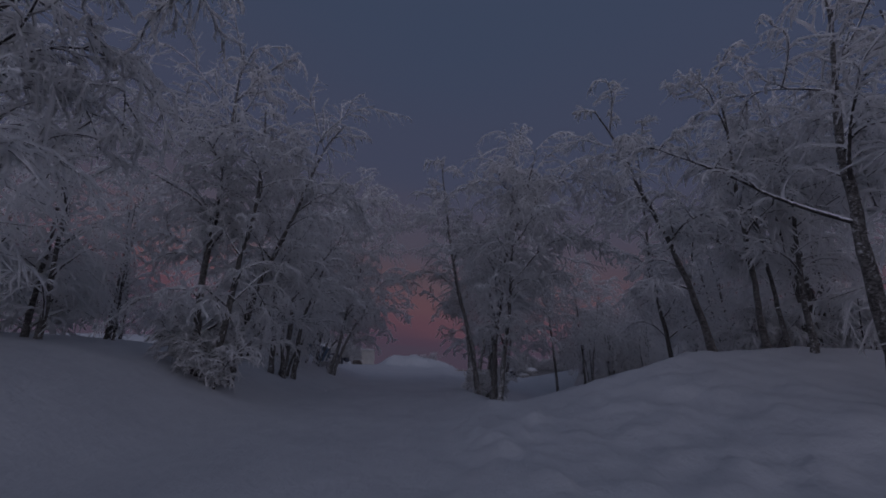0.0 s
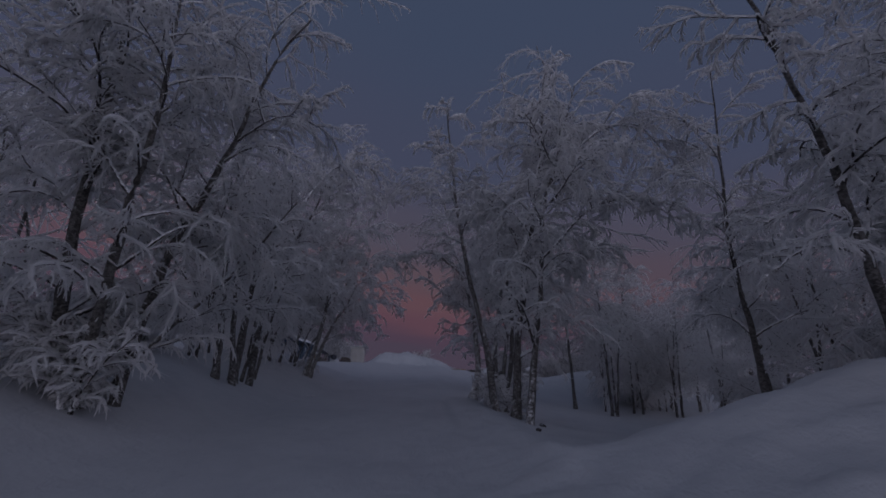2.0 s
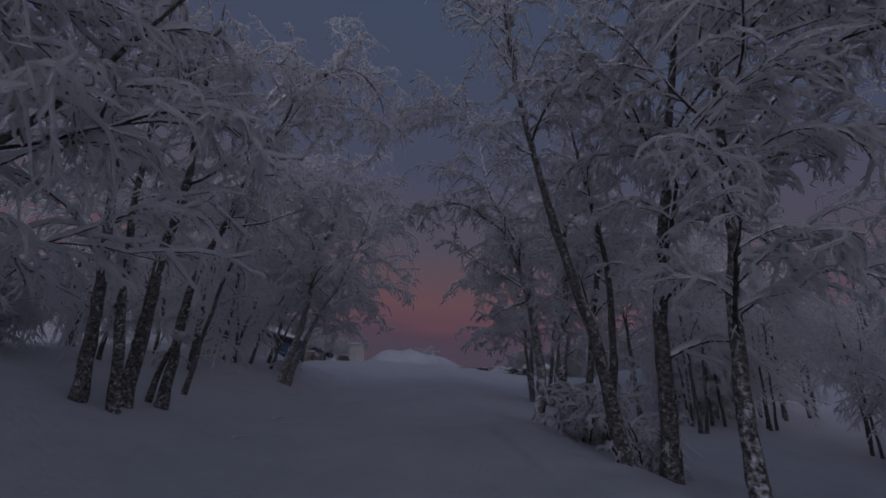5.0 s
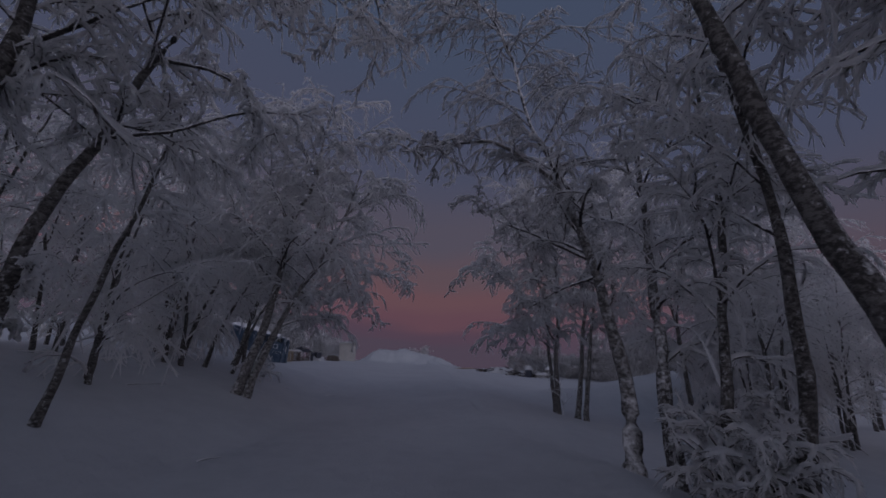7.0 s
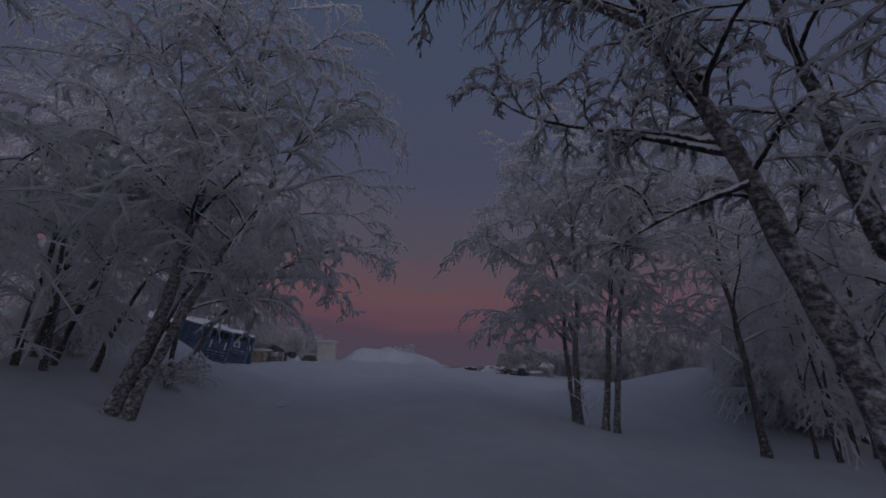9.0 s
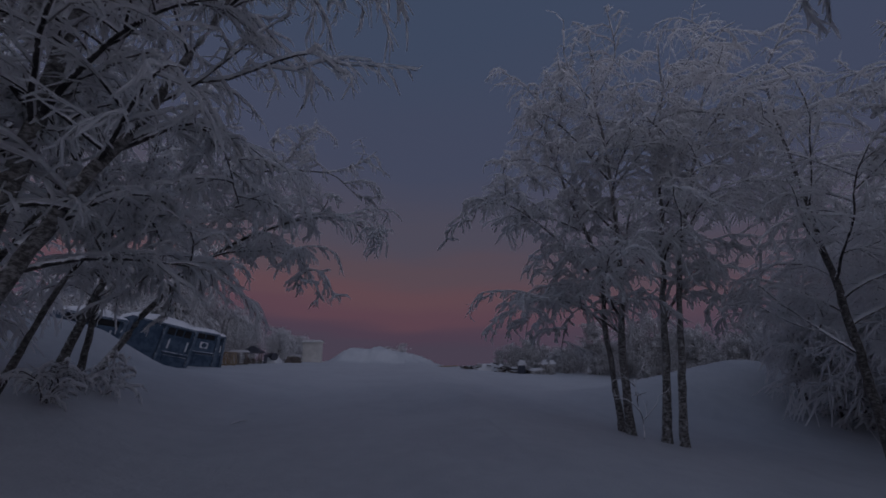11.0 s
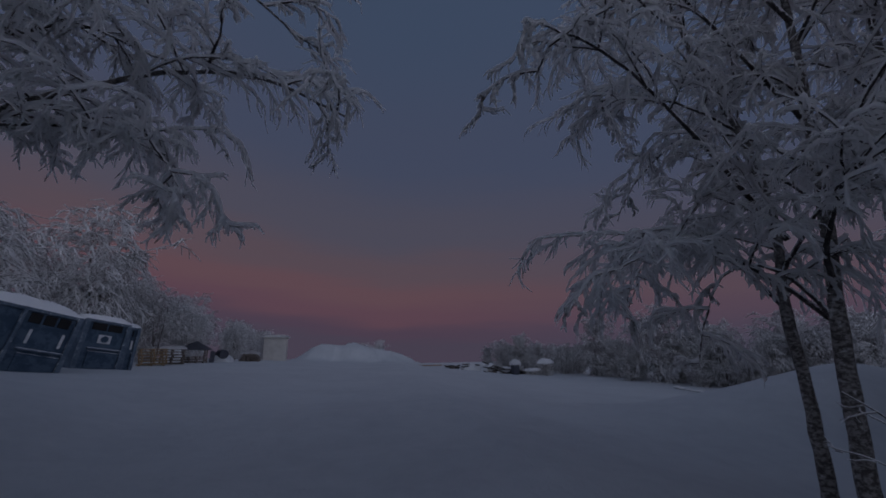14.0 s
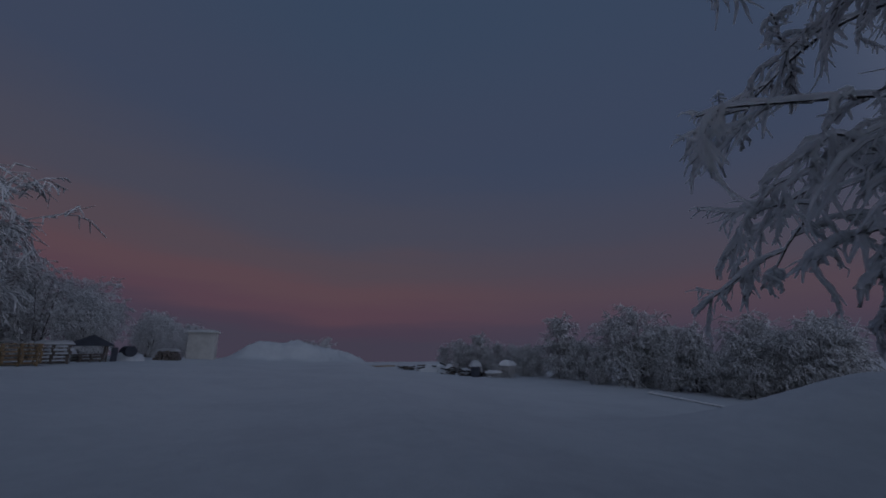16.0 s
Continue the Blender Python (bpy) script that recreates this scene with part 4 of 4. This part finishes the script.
def snow_pad(sx, sy, h, seed, over=0.06, n=14, rough=0.14):
    """A rounded cushion of snow, sx by sy, resting at z = 0."""
    r = np.random.default_rng(seed)
    bm = bmesh.new()
    rows = []
    ph = r.uniform(0, 6.28, 4)
    for j in range(n + 1):
        row = []
        for i in range(n + 1):
            u, v = 2 * i / n - 1, 2 * j / n - 1
            e = max(0.0, (1 - abs(u) ** 3) * (1 - abs(v) ** 3)) ** 0.5
            wave = 1 + rough * math.sin(3 * u + ph[0]) * math.cos(2.5 * v + ph[1]) + 0.06 * math.sin(8 * u + ph[2]) * math.sin(7 * v + ph[3])
            row.append(bm.verts.new((u * (sx / 2 + over), v * (sy / 2 + over), h * e * wave - 0.02)))
        rows.append(row)
    for j in range(n):
        for i in range(n):
            bm.faces.new((rows[j][i], rows[j][i + 1], rows[j + 1][i + 1], rows[j + 1][i])).smooth = True
    low = [bm.verts.new((v.co.x * 0.97, v.co.y * 0.97, -0.03)) for v in (rows[0][0], rows[0][n], rows[n][n], rows[n][0])]
    bm.faces.new(low[::-1])
    return bm


def waste_container(m, w, d, h, panes, label, emblem=False, plain=0.0, cap=0.35):
    """Front along x at y = 0, body behind it."""
    root = thing("waste_container", m, label, "container", "blue containers")
    piece("body", block([((w / 2, d / 2, h / 2), (w, d, h))], 0.03), BLUE, root)
    for x in (0.05, w - 0.05):
        piece("post", block([((x, -0.03, h / 2), (0.13, 0.10, h))], 0.015), BLUE_PALE, root)
    piece("top_rail", block([((w / 2, -0.03, h - 0.06), (w, 0.08, 0.11))], 0.015), BLUE_PALE, root)
    if plain:
        piece("post", block([((plain, -0.03, h / 2), (0.10, 0.09, h))], 0.015), BLUE_PALE, root)
    x0 = plain + 0.12 if plain else 0.2
    piece("cross_rail", block([((x0 / 2 + w / 2, -0.04, h * 0.42), (w - x0 - 0.1, 0.08, 0.06))], 0.01), BLUE_PALE, root, "rail carrying a line of rime")
    span = (w - x0 - 0.2) / panes
    for i in range(panes):
        cx = x0 + span * (i + 0.5)
        # solid slab on the closed body; its near-black paints the shade inside a hatch
        piece("hatch", block([((cx, -0.012, h * 0.86), (span - 0.06, 0.03, h * 0.14))], 0.01), BLACK, root, "near-black slab painted as an open hatch")
    piece("panel", block([(((x0 + w) / 2, -0.015, h * 0.21), (w - x0 - 0.25, 0.03, h * 0.32))], 0.01), BLUE, root)
    if emblem:
        cx = x0 + span * panes * 0.5
        piece("plate", block([((cx, -0.02, h * 0.62), (span * 0.8, 0.02, h * 0.17))], 0.005), PALE, root, "pale plate")
        bm = bmesh.new()
        bmesh.ops.create_cone(bm, cap_ends=True, segments=24, radius1=0.12, radius2=0.12, depth=0.03, matrix=Matrix.Translation((cx, -0.04, h * 0.62)) @ Euler((radians(90), 0, 0)).to_matrix().to_4x4())
        piece("round_mark", bm, BLUE, root)
    else:
        for k in (0.16, 0.78):
            piece("notice", block([((x0 + (w - x0) * k, -0.02, h * 0.6), (0.07, 0.02, h * 0.2))], 0.005), PALE, root, "pale paper notice")
    piece("snow_cap", snow_pad(w, d, cap, int(w * 100), 0.04, 22, 0.3), LOAD, root, "thick rounded snow on the roof", Matrix.Translation((w / 2, d / 2, h)))
    return root


def frame_matrix(origin, right, up):
    x = Vector(right).normalized()
    z = (Vector(up) - x * x.dot(Vector(up))).normalized()
    y = z.cross(x)
    return Matrix(((x.x, y.x, z.x, origin[0]), (x.y, y.y, z.y, origin[1]), (x.z, y.z, z.z, origin[2]), (0, 0, 0, 1)))


waste_container(frame_matrix((-12.66, 34.80, 1.0), (0.641, 0.737, -0.216), (0.114, 0.188, 0.976)), 2.64, 1.9, 1.98, 3, "blue steel container sunk askew in the snow, three dark hatches", plain=1.32, cap=0.38)
waste_container(frame_matrix((-13.95, 33.2, 1.45), (0.66, 0.73, -0.16), (0.12, 0.15, 0.97)), 2.1, 1.8, 1.6, 2, "blue steel container tilted behind the snow bank", cap=0.3)
waste_container(frame_matrix((-12.15, 39.13, 0.80), (0.563, 0.814, -0.145), (0.056, 0.137, 0.989)), 1.44, 1.4, 1.78, 2, "upright blue container with two dark hatches and a round mark", emblem=True, cap=0.28)
waste_container(frame_matrix((-11.42, 40.5, 0.58), (0.60, 0.80, -0.10), (0.056, 0.137, 0.989)), 0.42, 1.2, 1.72, 1, "narrow pale-blue bin beside the pallets", cap=0.2)


def pallet_stack(x, y, turn, count, mat, label, capped=True, z=None, cap=0.2):
    z = ground_z(x, y) - 0.05 if z is None else z
    root = thing("pallet_stack", pose(x, y, z, 0, 0, turn), label, "pallets", "pallet stacks")
    r = random.Random(int(x * 10 + y))
    shapes = {}
    for i in range(count):
        pal = new("pallet")
        pal.parent = root
        pal.matrix_basis = pose(r.uniform(-0.05, 0.05), r.uniform(-0.04, 0.04), i * 0.15, 0, 0, r.uniform(-3, 3))
        slots = [("board", (0.15, 0.8, 0.024), (k * 0.24 - 0.48, 0, 0.13)) for k in range(5)]
        slots += [("block", (0.07, 0.07, 0.086), (a * 0.52, c * 0.34, 0.062)) for a in (-1, 0, 1) for c in (-1, 1)]
        slots += [("runner", (1.2, 0.1, 0.02), (0, c * 0.36, zz)) for c in (-1, 0, 1) for zz in (0.106, 0.010)]
        for nm, size, at in slots:
            if nm not in shapes:
                bm = block([((0, 0, 0), size)], 0.004)
                shapes[nm] = bpy.data.meshes.new(nm)
                bm.to_mesh(shapes[nm])
                bm.free()
                shapes[nm].materials.append(mat)
            part(nm, shapes[nm], pal).location = at
    if capped:
        piece("snow_cap", snow_pad(1.25, 0.9, cap, count + int(y)), LOAD, root, "cushion of snow on top", Matrix.Translation((0, 0, count * 0.15)))
    return root


pallet_stack(-13.15, 46.4, 36, 6, PALLET, "stack of fresh yellowish pallets beside the containers", False)
pallet_stack(-12.95, 48.0, 30, 6, GREYWOOD, "stack of brown pallets dusted with snow")
pallet_stack(-13.1, 51.0, 60, 3, GREYWOOD, "low stack of grey pallets under a small roof", False)
pallet_stack(12.75, 56.7, 38, 7, FROSTWOOD, "grey pallet stack with a domed snow cap", cap=0.42)
pallet_stack(11.65, 56.9, 20, 3, FROSTWOOD, "low grey pallet stack leaning under a snow cap")

# small gabled shelter
shed = thing("gabled_shelter", pose(-13.5, 52.0, ground_z(-13.5, 52.0) - 0.1, 0, 0, 30) @ Matrix.Scale(0.86, 4), "small open shelter with a dark gable, snow against it", "shelter")
for sx in (-0.85, 0.85):
    for sy in (-0.5, 0.5):
        piece("post", block([((sx, sy, 0.5), (0.1, 0.1, 1.0))], 0.01), GREYWOOD, shed)
gable = bmesh.new()
pts = [gable.verts.new(p) for p in ((-1.25, -0.7, 1.0), (1.25, -0.7, 1.0), (0.1, -0.7, 1.66), (-1.25, 0.7, 1.0), (1.25, 0.7, 1.0), (0.1, 0.7, 1.66))]
for f in ((0, 1, 2), (5, 4, 3), (0, 3, 4, 1), (1, 4, 5, 2), (2, 5, 3, 0)):
    gable.faces.new([pts[i] for i in f])
piece("gable", gable, DARKROOF, shed, "dark sheet gable")
piece("leaning_board", block([((1.25, -0.3, 0.45), (0.35, 0.06, 0.95), 20)], 0.01), DARKROOF, shed)


def snow_heap(x, y, sx, sy, h, seed, label="heap covered smoothly with snow", z=0.0, turn=0):
    ob = thing("snow_heap", pose(x, y, ground_z(x, y) - 0.12 + z, 0, 0, turn), label, "snow heap")
    piece("mass", snow_pad(sx, sy, h, seed, 0.0, 22, 0.26), SNOW, ob)
    return ob


snow_heap(-14.2, 50.9, 1.5, 1.2, 0.95, 3, "snow-covered bale beside the shelter")
drum = thing("oil_drum", pose(-12.2, 53.3, ground_z(-12.2, 53.3) + 0.55, 90, 0, 40), "dark drum lying on a snow heap", "drum")
bm = bmesh.new()
bmesh.ops.create_cone(bm, cap_ends=True, segments=20, radius1=0.3, radius2=0.3, depth=0.85)
bmesh.ops.bevel(bm, geom=bm.edges[:], offset=0.02, segments=1, affect="EDGES")
piece("shell", bm, DARKROOF, drum)
for zz in (-0.16, 0.16):
    bm = bmesh.new()
    bmesh.ops.create_cone(bm, cap_ends=False, segments=20, radius1=0.315, radius2=0.315, depth=0.04, matrix=Matrix.Translation((0, 0, zz)))
    piece("rib", bm, DARKROOF, drum)
snow_heap(-12.3, 53.5, 1.6, 1.2, 0.6, 5)

# log pile
pile = thing("log_pile", pose(-11.6, 57.6, ground_z(-11.6, 57.6) - 0.05, 0, 0, 8), "small pile of dark logs under snow", "logs")
r = random.Random(5)
for row, cnt in enumerate((6, 5, 4)):
    for i in range(cnt):
        bm = bmesh.new()
        rad = r.uniform(0.10, 0.14)
        bmesh.ops.create_cone(bm, cap_ends=True, segments=10, radius1=rad, radius2=rad * 0.9, depth=r.uniform(0.9, 1.3),
                              matrix=Matrix.Translation((-0.62 + 0.25 * i + row * 0.12, 0, 0.12 + row * 0.21)) @ Euler((radians(90), 0, r.uniform(-0.1, 0.1))).to_matrix().to_4x4())
        piece("log", bm, GREYWOOD, pile)
piece("snow_cap", snow_pad(1.3, 0.9, 0.2, 8), LOAD, pile, "", Matrix.Translation((0.05, 0, 0.62)))

# white hut
hut = thing("white_hut", pose(-11.0, 63.3, ground_z(-11.0, 63.3) - 0.1, 0, 0, 6), "plain white hut with a flat overhanging roof", "hut")
piece("wall", block([((0, 0, 1.05), (1.9, 1.9, 2.1))], 0.02), WHITE, hut)
piece("roof", block([((0, 0, 2.16), (2.2, 2.2, 0.12))], 0.02), WHITE, hut)
piece("door", block([((0.72, -0.96, 0.95), (0.5, 0.05, 1.8))], 0.01), WHITE, hut)
piece("snow_cap", snow_pad(2.2, 2.2, 0.22, 9), LOAD, hut, "even layer of snow on the roof", Matrix.Translation((0, 0, 2.22)))

# things buried under snow at the yard's right edge
for n, (x, y, sx, sy, h) in enumerate(((7.8, 62.2, 2.8, 1.8, 0.95), (9.0, 60.8, 1.9, 1.5, 0.75), (10.1, 59.4, 1.7, 1.3, 0.65), (6.0, 64.2, 1.9, 1.2, 0.42), (11.2, 58.6, 1.3, 1.1, 0.5))):
    snow_heap(x, y, sx, sy, h, 20 + n, "timber heap buried under rounded snow")
    boards = thing("timber_stack", pose(x - 0.1, y - sy / 2 + 0.05, ground_z(x, y - sy / 2) - 0.05, 0, 0, 14 * n - 25), "dark ends of boards poking out of snow", "timber", "timber stacks")
    rr = random.Random(40 + n)
    for i in range(11):
        ob = piece("board", block([((0, 0, 0), (rr.uniform(0.4, 1.0), 0.2, 0.08))], 0.006), GREYWOOD if i % 2 else BLACK, boards)
        ob.matrix_basis = pose(rr.uniform(-0.45, 0.45) * sx, rr.uniform(-0.25, 0.05), 0.06 + 0.07 * i * h, 0, rr.uniform(-22, 22), rr.uniform(-30, 30))
barrel = thing("barrel", pose(10.25, 57.4, ground_z(10.25, 57.4) - 0.05), "dark barrel with a round cap of snow", "barrel")
bm = bmesh.new()
for zz, rr in ((0, 0.33), (0.2, 0.36), (0.45, 0.375), (0.7, 0.36), (0.9, 0.33)):
    bmesh.ops.create_circle(bm, segments=20, radius=rr, matrix=Matrix.Translation((0, 0, zz)), cap_ends=zz in (0, 0.9))
rings = [bm.verts[:][i * 20:(i + 1) * 20] for i in range(5)]
bm.verts.ensure_lookup_table()
for a, b in zip(rings, rings[1:]):
    for i in range(20):
        bm.faces.new((a[i], a[(i + 1) % 20], b[(i + 1) % 20], b[i]))
piece("shell", bm, DARKROOF, barrel)
piece("snow_cap", snow_pad(0.72, 0.72, 0.42, 12), LOAD, barrel, "tall round cap of snow", Matrix.Translation((0, 0, 0.9)))
plank = thing("plank", pose(3.2, 63.6, ground_z(3.2, 63.6) + 0.08, 0, 0, 4), "yellowish plank lying on the snow", "plank")
piece("board", block([((0, 0, 0), (3.2, 0.25, 0.10))], 0.01), PALLET, plank)
for n, (x, y) in enumerate(((15.6, 43.0), (15.3, 42.6))):
    p = thing("pole", pose(x, y, ground_z(x, y) + 0.06, 0, 0, 75 + 4 * n), "long thin pole half sunk in snow", "pole", "poles on the snow")
    bm = bmesh.new()
    bmesh.ops.create_cone(bm, cap_ends=True, segments=8, radius1=0.05, radius2=0.04, depth=5.5, matrix=Euler((0, radians(90), 0)).to_matrix().to_4x4())
    piece("shaft", bm, SHOOT, p)
